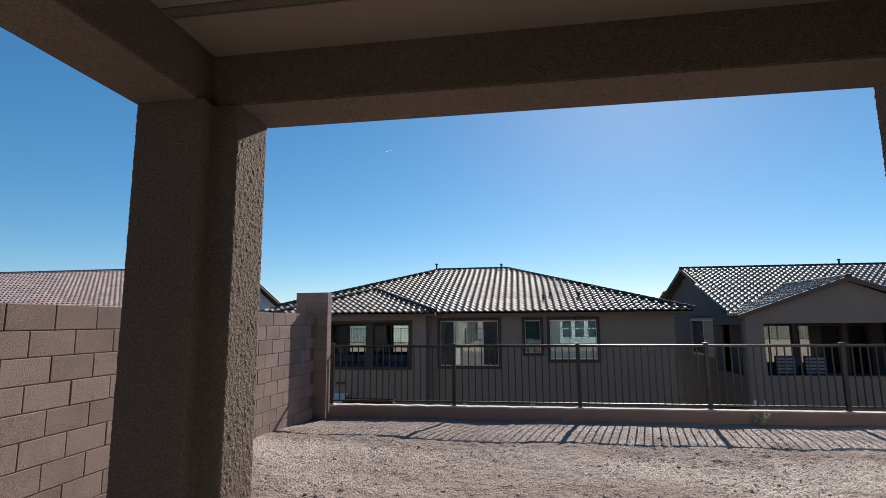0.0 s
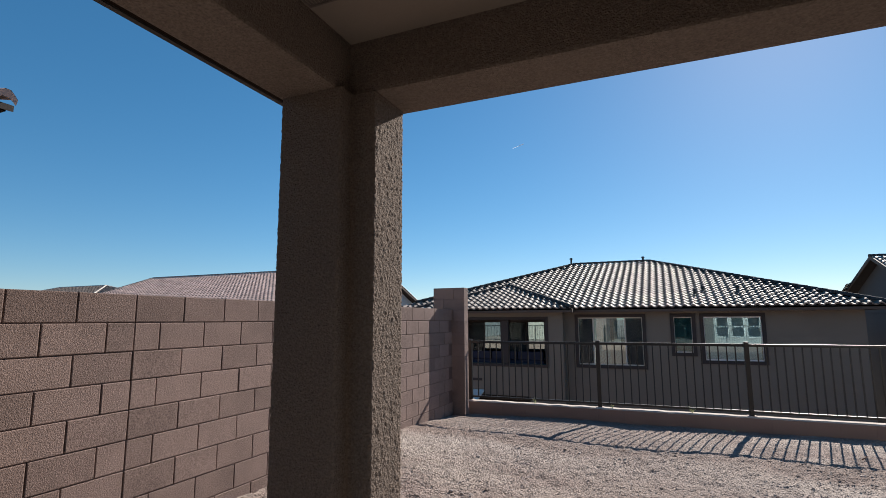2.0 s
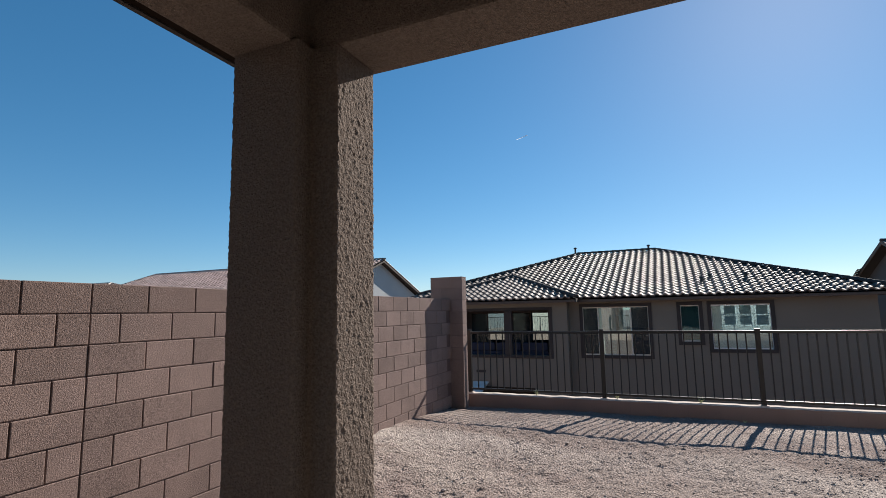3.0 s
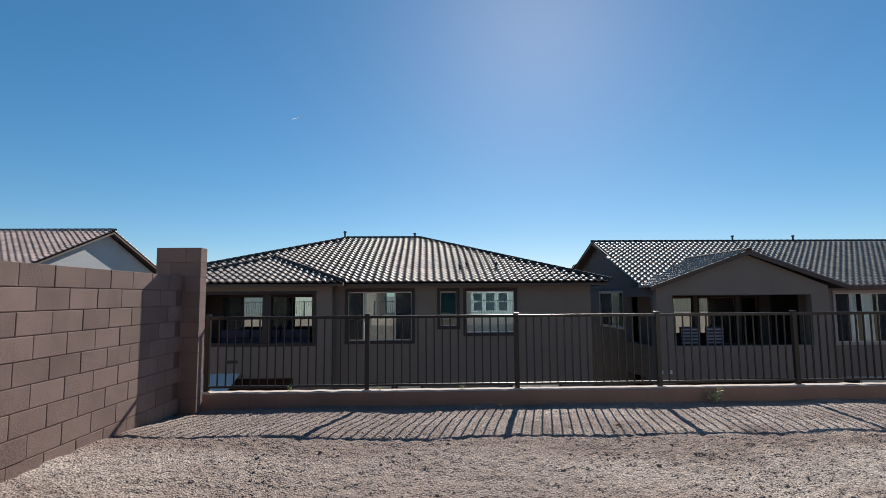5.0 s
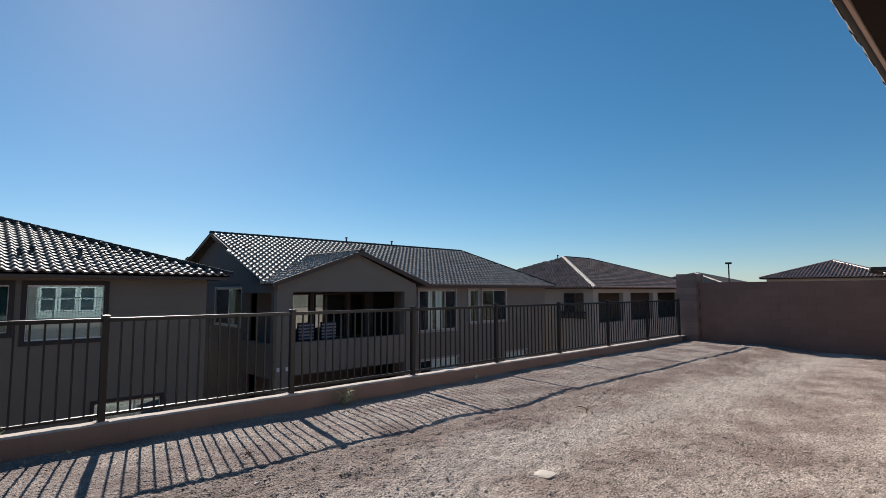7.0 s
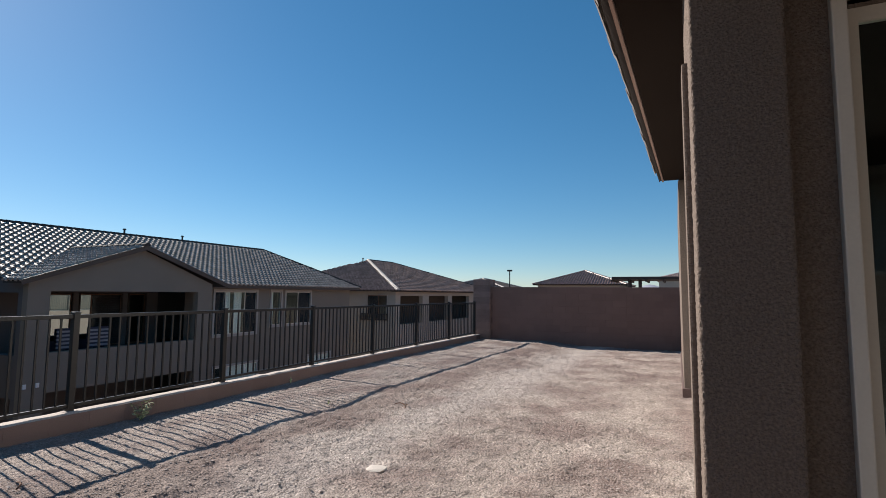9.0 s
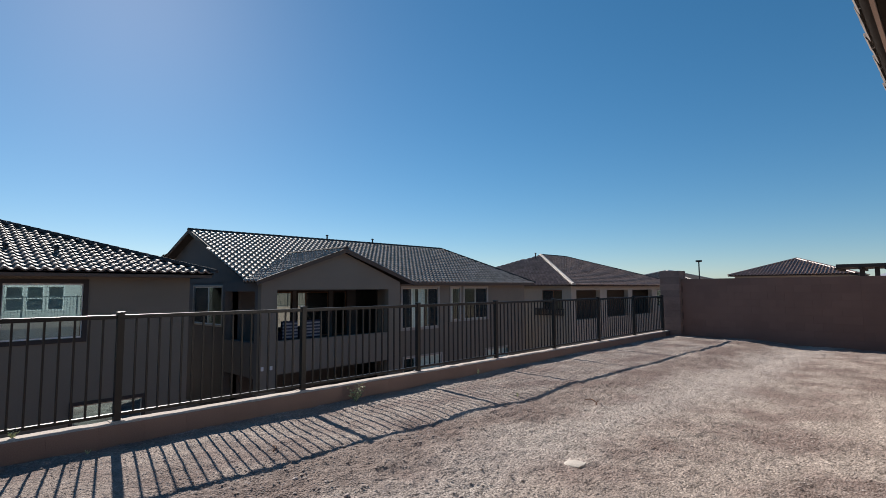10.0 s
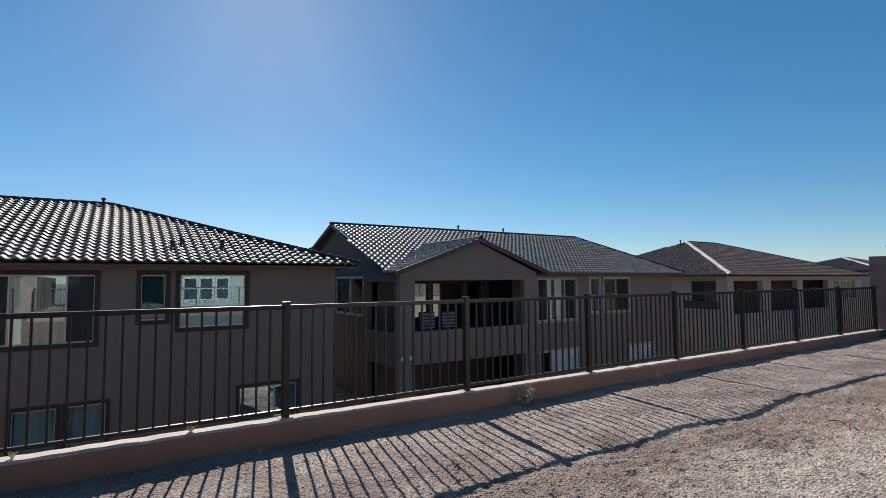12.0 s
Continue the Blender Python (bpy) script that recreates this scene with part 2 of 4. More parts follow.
def mesh_of(name, verts, faces, mats, smooth=False, idx=None):
    me = bpy.data.meshes.new(name)
    me.from_pydata([tuple(map(float, v)) for v in verts], [], [tuple(map(int, f)) for f in faces])
    for m in (mats if isinstance(mats, (list, tuple)) else [mats]):
        me.materials.append(m)
    if idx is not None:
        me.polygons.foreach_set("material_index", idx)
    if smooth:
        me.polygons.foreach_set("use_smooth", [True] * len(me.polygons))
    me.update()
    return me


def box_data(boxes):
    v, f = [], []
    for x0, y0, z0, x1, y1, z1 in boxes:
        k = len(v)
        v += [(x0, y0, z0), (x1, y0, z0), (x1, y1, z0), (x0, y1, z0), (x0, y0, z1), (x1, y0, z1), (x1, y1, z1), (x0, y1, z1)]
        f += [(k, k + 3, k + 2, k + 1), (k + 4, k + 5, k + 6, k + 7), (k, k + 1, k + 5, k + 4), (k + 1, k + 2, k + 6, k + 5),
              (k + 2, k + 3, k + 7, k + 6), (k + 3, k, k + 4, k + 7)]
    return v, f


def holed_data(w):
    """A slab with holes, as one closed mesh. w: axis, lo, hi, z0, z1, d0, d1, holes."""
    axis, lo, hi, z0, z1, d0, d1, holes = w
    xs = sorted({lo, hi, *[q for h in holes for q in h[:2] if lo <= q <= hi]})
    zs = sorted({z0, z1, *[q for h in holes for q in h[2:] if z0 <= q <= z1]})
    full = {}
    for i in range(len(xs) - 1):
        for j in range(len(zs) - 1):
            mx, mz = (xs[i] + xs[i + 1]) / 2, (zs[j] + zs[j + 1]) / 2
            if not any(h[0] < mx < h[1] and h[2] < mz < h[3] for h in holes):
                full[i, j] = True
    v, f, seen = [], [], {}

    def vert(i, j, d):
        if (i, j, d) not in seen:
            seen[i, j, d] = len(v)
            v.append((xs[i], (d0, d1)[d], zs[j]) if axis == "x" else ((d0, d1)[d], xs[i], zs[j]))
        return seen[i, j, d]
    for i, j in full:
        c = [(i, j), (i + 1, j), (i + 1, j + 1), (i, j + 1)]
        f.append([vert(*p, 0) for p in c])
        f.append([vert(*p, 1) for p in reversed(c)])
        for k, (di, dj) in enumerate(((0, -1), (1, 0), (0, 1), (-1, 0))):
            if (i + di, j + dj) not in full:
                p, q = c[k], c[(k + 1) % 4]
                f.append([vert(*q, 0), vert(*p, 0), vert(*p, 1), vert(*q, 1)])
    if axis == "y":
        f = [list(reversed(q)) for q in f]
    return v, f


def boxes(name, bx, mat, bevel=0.0):
    v, f = holed_data(bx) if isinstance(bx, tuple) else box_data(bx)
    me = mesh_of(name, v, f, mat)
    if bevel:
        bm = bmesh.new()
        bm.from_mesh(me)
        bmesh.ops.bevel(bm, geom=bm.edges[:], offset=bevel, segments=2, profile=0.6, affect="EDGES")
        bm.to_mesh(me)
        bm.free()
    return me


def thing(name, at=(0, 0, 0), label="", category="", group="", kind=""):
    ob = new(name)
    ob.location = at
    WORLD[ob.name] = Matrix.Translation(at)
    return tagged(ob, label, category, group, kind)


def part(name, me, parent, label="", m=None, kind=""):
    ob = new(name, me)
    ob.parent = parent
    ob.matrix_parent_inverse = WORLD[parent.name].inverted()
    if m is not None:
        ob.matrix_basis = m
    WORLD[ob.name] = m if m is not None else Matrix.Identity(4)
    return tagged(ob, label, kind=kind)


def solid(name, me, label="", category="", group="", kind="", m=None):
    ob = new(name, me)
    if m is not None:
        ob.matrix_basis = m
    WORLD[ob.name] = m if m is not None else Matrix.Identity(4)
    return tagged(ob, label, category, group, kind)


def wall_x(x0, x1, y0, y1, z0, z1, holes=()):
    return ("x", x0, x1, z0, z1, y0, y1, list(holes))


def wall_y(y0, y1, x0, x1, z0, z1, holes=()):
    return ("y", y0, y1, z0, z1, x0, x1, list(holes))


def part_each(name, bx, mat, parent, label="", bevel=0.0):
    """A part for each box."""
    for b in bx:
        part(name, boxes(name, [b], mat, bevel), parent, label)


def curtain_mesh(a, b, z0, z1, y):
    """Cloth that hangs in folds across x from a to b."""
    n = max(6, int((b - a) / 0.035))
    v, f = [], []
    for i in range(n + 1):
        x = a + (b - a) * i / n
        d = 0.035 * math.sin(x * 24 + 1.3 * math.sin(x * 5))
        v += [(x, y + d * 0.6, z1), (x, y + d, (z0 + z1) / 2), (x + 0.01 * math.sin(x * 9), y + d * 1.2, z0)]
        if i:
            k = 3 * i
            f += [(k - 3, k, k + 1, k - 2), (k - 2, k + 1, k + 2, k - 1)]
    return mesh_of("curtain", v, f, M["blind"], True)


def window(house, x0, x1, z0, z1, y, trim, lites=(0.5,), bar=0.045, vinyl="vinyl", trim_w=0.10, proud=0.05, blind=None, across="x", glass="glass", curtains=(), slats=None, screens=()):
    """A window in a wall: foam trim round it, vinyl frame, a pane for each lite. It faces -y, or -x for across='y'."""
    def bx(a0, a1, c0, c1, d0, d1):
        return (a0, y + d0, c0, a1, y + d1, c1) if across == "x" else (y + d0, a0, c0, y + d1, a1, c1)
    t = trim_w
    tr = (across, x0 - t, x1 + t, z0 - t, z1 + t, y - proud, y + 0.02, [(x0, x1, z0, z1)])
    w = part("window", boxes("window_trim", tr, M[trim], 0.008), house, "stucco-trimmed window")
    cuts = [x0] + [x0 + (x1 - x0) * f for f in lites] + [x1]
    lights = [(a + bar / 2, b - bar / 2, z0 + bar, z1 - bar) for a, b in zip(cuts, cuts[1:])]
    fr = (across, x0 - 0.004, x1 + 0.004, z0 - 0.004, z1 + 0.004, y + 0.021, y + 0.07, lights)
    part("frame", boxes("window_frame", fr, M[vinyl]), w)
    for i, (a, b) in enumerate(zip(cuts, cuts[1:])):
        if i in screens:
            part("screen", boxes("dimming_screen", [bx(a + bar / 2, b - bar / 2, z0 + bar, z1 - bar, 0.024, 0.027)], M["screen"]), w, "dark half-clear sheet added to dim the pane's reflection")
        part("pane", boxes("window_pane", [bx(a + bar / 2, b - bar / 2, z0 + bar, z1 - bar, 0.04, 0.048)], M[glass]), w)
    if blind:
        part("blind", boxes("window_blind", [bx(x0 + (x1 - x0) * blind[0], x0 + (x1 - x0) * blind[1], z0 + 0.02, z1 - 0.02, 0.12, 0.13)], M["blind"]), w,
             "pale roller blind")
    for a, b in curtains:
        part("curtain", curtain_mesh(x0 + (x1 - x0) * a, x0 + (x1 - x0) * b, z0 + 0.03, z1 - 0.02, y + 0.22), w, "white curtain in soft folds")
    if slats:
        a, b = x0 + (x1 - x0) * slats[0], x0 + (x1 - x0) * slats[1]
        n = int((z1 - z0 - 0.1) / 0.10)
        louvres = [bx(a, b, z0 + 0.06 + 0.10 * i, z0 + 0.11 + 0.10 * i, 0.13, 0.15) for i in range(n)]
        part("shutter", boxes("window_shutter", louvres, M["vinyl_white"]), w, "white louvred shutter")
    return w


# ---- roofs of barrel tiles ----
PITCH_U, PITCH_V = 0.30, 0.37
PROFILE = [(0.0, 0.0), (0.028, 0.030), (0.07, 0.068), (0.115, 0.070), (0.16, 0.034), (0.20, 0.002), (0.25, -0.008), (0.30, -0.002)]


def tile_template():
    v, f = [], []
    k = len(PROFILE)
    for u, h in PROFILE:
        v.append((u, -0.04, h + 0.056))
    for u, h in PROFILE:
        v.append((u, PITCH_V, h + 0.008))
    for u, h in PROFILE:
        v.append((u, -0.04, h + 0.052))
    for u, h in PROFILE:
        v.append((u, -0.032, h * 0.8 + 0.0))
    for i in range(k - 1):
        f.append((i, i + 1, k + i + 1, k + i))
        f.append((3 * k + i, 3 * k + i + 1, 2 * k + i + 1, 2 * k + i))
    return np.array(v), np.array(f)


TILE_V, TILE_F = tile_template()
TILE_MESH = {}


def slope_frame(a, b, top):
    """Frame of a roof slope: u along the eave a to b, v up the slope, n out."""
    a, b, top = Vector(a), Vector(b), Vector(top)
    u = (b - a).normalized()
    w = top - a
    v = (w - u * w.dot(u)).normalized()
    n = u.cross(v)
    if n.z < 0:
        n = -n
    return Matrix(((u.x, v.x, n.x, a.x), (u.y, v.y, n.y, a.y), (u.z, v.z, n.z, a.z), (0, 0, 0, 1)))


def tiled_slope(roof, poly, mat, singles=0, cut=None):
    """One slope: poly starts with its eave's two ends, its other corners follow. The first courses are single tiles.
    cut: a test of a place, True where tiles are left out."""
    fr = slope_frame(poly[0], poly[1], poly[-1])
    inv = fr.inverted()
    pl = [inv @ Vector(p) for p in poly]
    pu, pv = [p.x for p in pl], [p.y for p in pl]

    def inside(x, y):
        hit = False
        for i in range(len(pl)):
            j = i - 1
            if (pv[i] > y) != (pv[j] > y) and x < (pu[j] - pu[i]) * (y - pv[i]) / (pv[j] - pv[i]) + pu[i]:
                hit = not hit
        return hit
    cells = []
    rng = random.Random(len(bpy.data.objects))
    for r in range(int(max(pv) / PITCH_V) + 1):
        for c in range(int(math.floor(min(pu) / PITCH_U)), int(max(pu) / PITCH_U) + 1):
            uc, vc = (c + 0.5) * PITCH_U, (r + 0.5) * PITCH_V
            if inside(uc, vc) and not (cut and cut(fr @ Vector((uc, vc, 0)))):
                cells.append((c * PITCH_U + rng.uniform(-0.006, 0.006), r * PITCH_V + rng.uniform(-0.008, 0.008), rng.uniform(0, 0.006)))
    one = cells[:singles]
    rest = np.array(cells[singles:])
    if one:
        if mat not in TILE_MESH:
            TILE_MESH[mat] = mesh_of("tile", TILE_V, TILE_F, M[mat], True)
        for c in one:
            part("tile", TILE_MESH[mat], roof, m=fr @ Matrix.Translation(c))
    if len(rest):
        v = (TILE_V[None, :, :] + rest[:, None, :]).reshape(-1, 3)
        f = (TILE_F[None, :, :] + (np.arange(len(rest)) * len(TILE_V))[:, None, None]).reshape(-1, 4)
        part("roof_tiling", mesh_of("roof_tiling", v, f, M[mat], True), roof, m=fr, kind="stuff")
    # the deck under the tiles
    k = len(poly)
    dn = Vector((0, 0, -0.06))
    vs = [Vector(p) for p in poly] + [Vector(p) + dn for p in poly]
    fs = [tuple(range(k)), tuple(range(2 * k - 1, k - 1, -1))] + [(i, (i + 1) % k, k + (i + 1) % k, k + i) for i in range(k)]
    part("deck", mesh_of("deck", vs, fs, M["deck"]), roof)


CAP_MESH = {}


def cap_mesh(mat, r):
    if (mat, r) not in CAP_MESH:
        v = [(math.cos(math.pi * j / 5) * r * k, y, math.sin(math.pi * j / 5) * r * k * 0.9) for y, k in ((0.0, 1.12), (0.40, 0.95)) for j in range(6)]
        f = [(j, j + 1, 7 + j, 6 + j) for j in range(5)] + [(5, 4, 3, 2, 1, 0)]
        CAP_MESH[mat, r] = mesh_of("ridge_cap", v, f, M[mat], False)
    return CAP_MESH[mat, r]


def ridge_caps(roof, a, b, mat, r=0.12, far=False):
    """Half-round cap tiles that lap along a ridge or hip, from its lower end up."""
    a, b = Vector(a), Vector(b)
    if a.z > b.z:
        a, b = b, a
    d = b - a
    n = max(1, round(d.length / 0.36))
    q = d.to_track_quat("Y", "Z").to_matrix().to_4x4()
    at = [Matrix.Translation(a + d * (i / n) + Vector((0, 0, 0.03))) @ q for i in range(n)]
    me = cap_mesh(mat, r)
    if not far:
        for m in at:
            part("ridge_cap", me, roof, m=m)
        return
    base = [v.co.copy() for v in me.vertices]
    v = [m @ c for m in at for c in base]
    f = [[k + 12 * i for k in p.vertices] for i in range(n) for p in me.polygons]
    part("ridge_tiling", mesh_of("ridge_tiling", v, f, M[mat]), roof, kind="stuff")


def vent_pipe(roof, x, y, z, h=0.32):
    bm = bmesh.new()
    bmesh.ops.create_cone(bm, cap_ends=True, segments=10, radius1=0.05, radius2=0.05, depth=h, matrix=Matrix.Translation((x, y, z + h / 2)))
    bmesh.ops.create_cone(bm, cap_ends=True, segments=10, radius1=0.10, radius2=0.07, depth=0.07, matrix=Matrix.Translation((x, y, z + h)))
    me = bpy.data.meshes.new("vent_pipe")
    bm.to_mesh(me)
    bm.free()
    me.materials.append(M["iron"])
    part("vent_pipe", me, roof, "dark metal roof vent")


def prism(name, pts, vec, mat):
    """A flat outline pushed along vec."""
    k = len(pts)
    p = [Vector(q) for q in pts]
    v = p + [q + Vector(vec) for q in p]
    f = [tuple(range(k)), tuple(range(2 * k - 1, k - 1, -1))] + [(i, (i + 1) % k, k + (i + 1) % k, k + i) for i in range(k)]
    me = mesh_of(name, v, f, mat)
    bm = bmesh.new()
    bm.from_mesh(me)
    bmesh.ops.recalc_face_normals(bm, faces=bm.faces[:])
    bm.to_mesh(me)
    bm.free()
    return me

# ---- ground: one sheet, the yard above a lower row of lots ----
LOW = -4.0


def smooth(a, b, x):
    t = min(1.0, max(0.0, (x - a) / (b - a)))
    return t * t * (3 - 2 * t)


def yard_z(x, y):
    z = 0.06 + 0.075 * smooth(1.0, -2.4, x) * smooth(7.6, 4.8, y) - 0.07 * smooth(5.7, 4.2, y) * smooth(0.5, 4.5, x)
    z -= 0.065 * smooth(6.2, 7.9, y) * smooth(12, 5, x)
    z -= 0.04 * smooth(9, 16, x) * smooth(5.7, 4, y)
    z += 0.030 * noise.noise(Vector((x * 0.8, y * 0.8, 1.0))) + 0.010 * noise.noise(Vector((x * 3.1, y * 3.1, 4.0)))
    return z


def ground_z(x, y):
    if y > 8.06:
        return LOW
    if -2.7 < x < 18.25 and y > -4.5:
        fine = 0.017 * noise.noise(Vector((x * 6, y * 6, 2.0))) + 0.017 * noise.noise(Vector((x * 14, y * 14, 7.0)))
        fine += 0.022 * max(0.0, noise.noise(Vector((x * 22, y * 22, 3.0)))) * smooth(-0.1, 0.3, noise.noise(Vector((x * 0.9, y * 1.3, 11.0))))
        return yard_z(x, y) + fine * (1.0 - 0.5 * smooth(5.6, 6.3, y))
    return 0.0


def build_ground():
    xs = sorted({-2500.0, -600.0, -150.0, -60.0, -20.0, -8.0, -2.72, *np.arange(-2.7, 8.0, 0.034).round(3).tolist(), *np.arange(8.0, 18.2, 0.09).round(3).tolist(),
                 18.3, 25.0, 60.0, 150.0, 600.0, 2500.0})
    ys = sorted({-2500.0, -300.0, -60.0, -12.0, -4.6, -3.0, -1.0, 0.5, *np.arange(1.0, 8.05, 0.034).round(3).tolist(), 8.05, 8.07, 12.0, 30.0, 80.0, 300.0, 2500.0})
    v = [(x, y, ground_z(x, y)) for y in ys for x in xs]
    w = len(xs)
    f = [(j * w + i, j * w + i + 1, (j + 1) * w + i + 1, (j + 1) * w + i) for j in range(len(ys) - 1) for i in range(w - 1)]
    me = mesh_of("ground", v, f, M["gravel"], True)
    solid("ground", me, "pinkish tan gravel and dirt of an unplanted yard", "ground", kind="structure")


build_ground()

# ---- block walls ----
COURSE, BLOCK = 0.2145, 0.429


def block_mesh(name, ln, hi, th, mat, j=0.0038, bev=0.006):
    return boxes(name, [(-ln / 2 + j, -th / 2, j, ln / 2 - j, th / 2, hi - j)], M[mat], bev)


BLOCKS = {k: block_mesh("block", k * BLOCK / 2, COURSE, 0.203, "block") for k in (1, 2)}
# the top course is the same block an eighth darker, camera tone put into its colour
CAPS = {k: block_mesh("block", k * BLOCK / 2, COURSE, 0.203, "block_toned") for k in (1, 2)}
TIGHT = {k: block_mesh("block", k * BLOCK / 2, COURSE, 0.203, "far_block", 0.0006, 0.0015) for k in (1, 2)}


def block_wall(name, x, y0, y1, top, courses, joint, label, sgn, kinds, caps):
    """A wall along y with its face at x; sgn is the side on which the wall's body lies."""
    xc = x + sgn * 0.1015
    core = boxes("mortar_core", [(xc - 0.094, y0, top - courses * COURSE, xc + 0.094, y1, top - 0.006)], M["mortar"])
    w = solid(name, core, label, "wall", kind="structure")
    rng = random.Random(5)
    for r in range(courses):
        z = top - (r + 1) * COURSE
        y = joint + math.floor((y0 - joint) / BLOCK) * BLOCK - (BLOCK / 2 if r % 2 else 0)
        while y < y1 - 0.05:
            halves = [(y + BLOCK / 2, 2)]
            if r % 2 and y < joint - 0.01 < y + BLOCK:
                halves = [(y + BLOCK / 4, 1), (y + BLOCK * 3 / 4, 1)]
            for yc, k in halves:
                if yc + k * BLOCK / 4 <= y1 + 0.21 and yc - k * BLOCK / 4 >= y0 - 0.21:
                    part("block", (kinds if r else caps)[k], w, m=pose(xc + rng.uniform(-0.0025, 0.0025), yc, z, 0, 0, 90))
            y += BLOCK
    return w


def pilaster(name, x0, x1, y0, y1, z0, top, label):
    p = thing(name, ((x0 + x1) / 2, (y0 + y1) / 2, z0), label, "wall pillar", kind="structure")
    part("mortar_core", boxes("pillar_core", [(x0 + 0.01, y0 + 0.01, z0, x1 - 0.01, y1 - 0.01, top - 0.01)], M["mortar"]), p)
    r, z = 0, top
    while z > z0:
        zz = z - COURSE
        if r % 2 == 0:
            xm = x0 + (x1 - x0) * 0.66
            bl = [(x0, y0, xm - 0.002, y1), (xm + 0.002, y0, x1, y1)]
        else:
            xm = x0 + (x1 - x0) * 0.33
            bl = [(x0, y0, xm - 0.002, y1), (xm + 0.002, y0, x1, y1)]
        for a, b, c, d in bl:
            part("block", boxes("pillar_block", [(a, b, zz + 0.002, c, d, z - 0.002)], M["block"], 0.004), p)
        z, r = zz, r + 1


LW_TOP = 1.955
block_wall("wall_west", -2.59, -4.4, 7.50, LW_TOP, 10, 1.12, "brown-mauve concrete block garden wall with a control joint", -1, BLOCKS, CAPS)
pilaster("wall_pillar_west", -2.975, -2.342, 7.51, 7.715, -0.2, 2.362, "brown concrete block end pillar of the garden wall")
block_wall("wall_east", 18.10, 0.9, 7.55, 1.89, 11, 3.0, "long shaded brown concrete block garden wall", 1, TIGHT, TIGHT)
pilaster("wall_pillar_east", 17.92, 18.53, 7.55, 8.16, -0.3, 2.16, "brown concrete block end pillar by the fence")

# low wall that carries the fence
low = solid("low_wall", boxes("low_wall_core", [(-2.60, 7.905, LOW, 17.92, 8.095, 0.205), (-2.79, 7.70, LOW, -2.60, 8.095, 0.205)], M["mortar"]),
            "low brown block wall under the iron fence, holding back the yard", "wall", kind="structure")
_n = int((17.92 + 2.60) / BLOCK)
LOWBLOCK = {0: boxes("low_block", [(-BLOCK / 2 + 0.0006, -0.1, 0, BLOCK / 2 - 0.0006, 0.1, 0.203)], M["low_block"], 0.0015)}
for i in range(_n):
    for zz in (0.004, -0.2):
        part("block", LOWBLOCK[0], low, m=Matrix.Translation((-2.60 + (i + 0.5) * BLOCK, 8.0, zz)))
# sloppy mortar wash on top
v, f = [], []
_k = 400
for i in range(_k + 1):
    x = -2.60 + 20.52 * i / _k
    w = 0.088 + 0.014 * noise.noise(Vector((x * 3, 0, 0)))
    h = 0.016 + 0.010 * noise.noise(Vector((x * 5, 3, 0)))
    v += [(x, 8 - w - 0.01, 0.205), (x, 8 - w * 0.8, 0.209 + h), (x, 8 + w * 0.8, 0.209 + h), (x, 8 + w, 0.205)]
    if i:
        k = 4 * i
        f += [(k - 4 + j, k + j, k + j + 1, k - 3 + j) for j in range(3)]
part("mortar_cap", mesh_of("mortar_cap", v, f, M["cap"]), low, "pale rough mortar cap")

# ---- iron fence ----
POSTS = [-2.405, 0.0, 2.30, 4.52, 6.715, 8.86, 11.03, 13.22, 15.42, 17.62]
FY, F0, F1 = 8.0, 0.225, 1.345


fence = thing("fence", (7.7, FY, F0), "dark bronze iron picket fence standing on the low wall", "fence")


def fence_post(x):
    p = part("post", boxes("post_shaft", [(x - 0.034, FY - 0.034, F0 - 0.03, x + 0.034, FY + 0.034, F1 + 0.018)], M["iron"], 0.004), fence)
    part("cap", boxes("post_cap", [(x - 0.04, FY - 0.04, F1 + 0.018, x + 0.04, FY + 0.04, F1 + 0.032)], M["iron"], 0.005), p)
    part("grout", boxes("post_grout", [(x - 0.07, FY - 0.07, F0 - 0.03, x + 0.07, FY + 0.07, F0 + 0.008)], M["cap"], 0.012), p, "mortar collar")


PICKET = boxes("picket", [(-0.0095, -0.0095, 0.0, 0.0095, 0.0095, F1 - 0.045 - 0.310)], M["iron"])


def fence_bay(xa, xb):
    a, b = xa + 0.034, xb - 0.034
    part("top_rail", boxes("top_rail", [(a, FY - 0.02, F1 - 0.045, b, FY + 0.02, F1)], M["iron"], 0.004), fence)
    part("bottom_rail", boxes("bottom_rail", [(a, FY - 0.016, 0.275, b, FY + 0.016, 0.310)], M["iron"], 0.004), fence)
    n = round((b - a) / 0.122)
    for i in range(1, n):
        part("picket", PICKET, fence, m=Matrix.Translation((a + (b - a) * i / n, FY, 0.310)))


for x in POSTS:
    fence_post(x)
for xa, xb in zip(POSTS, POSTS[1:]):
    fence_bay(xa, xb)

# ---- own house: patio ----
BEAM_Z, CEIL_Z, SLAB_Z = 3.071, 3.40, 0.25
EAVE_Z = 3.58
bev = 0.018
solid("patio_floor", boxes("patio_floor", [(-0.95, -4.2, -0.2, 3.60, 1.22, SLAB_Z)], M["concrete"], 0.01), "plain grey concrete patio slab", "floor", kind="structure")
pier = [(-0.935, 0.745), (-0.51, 0.745), (-0.51, 0.87), (-0.362, 0.87), (-0.362, 1.225), (-0.935, 1.225)]


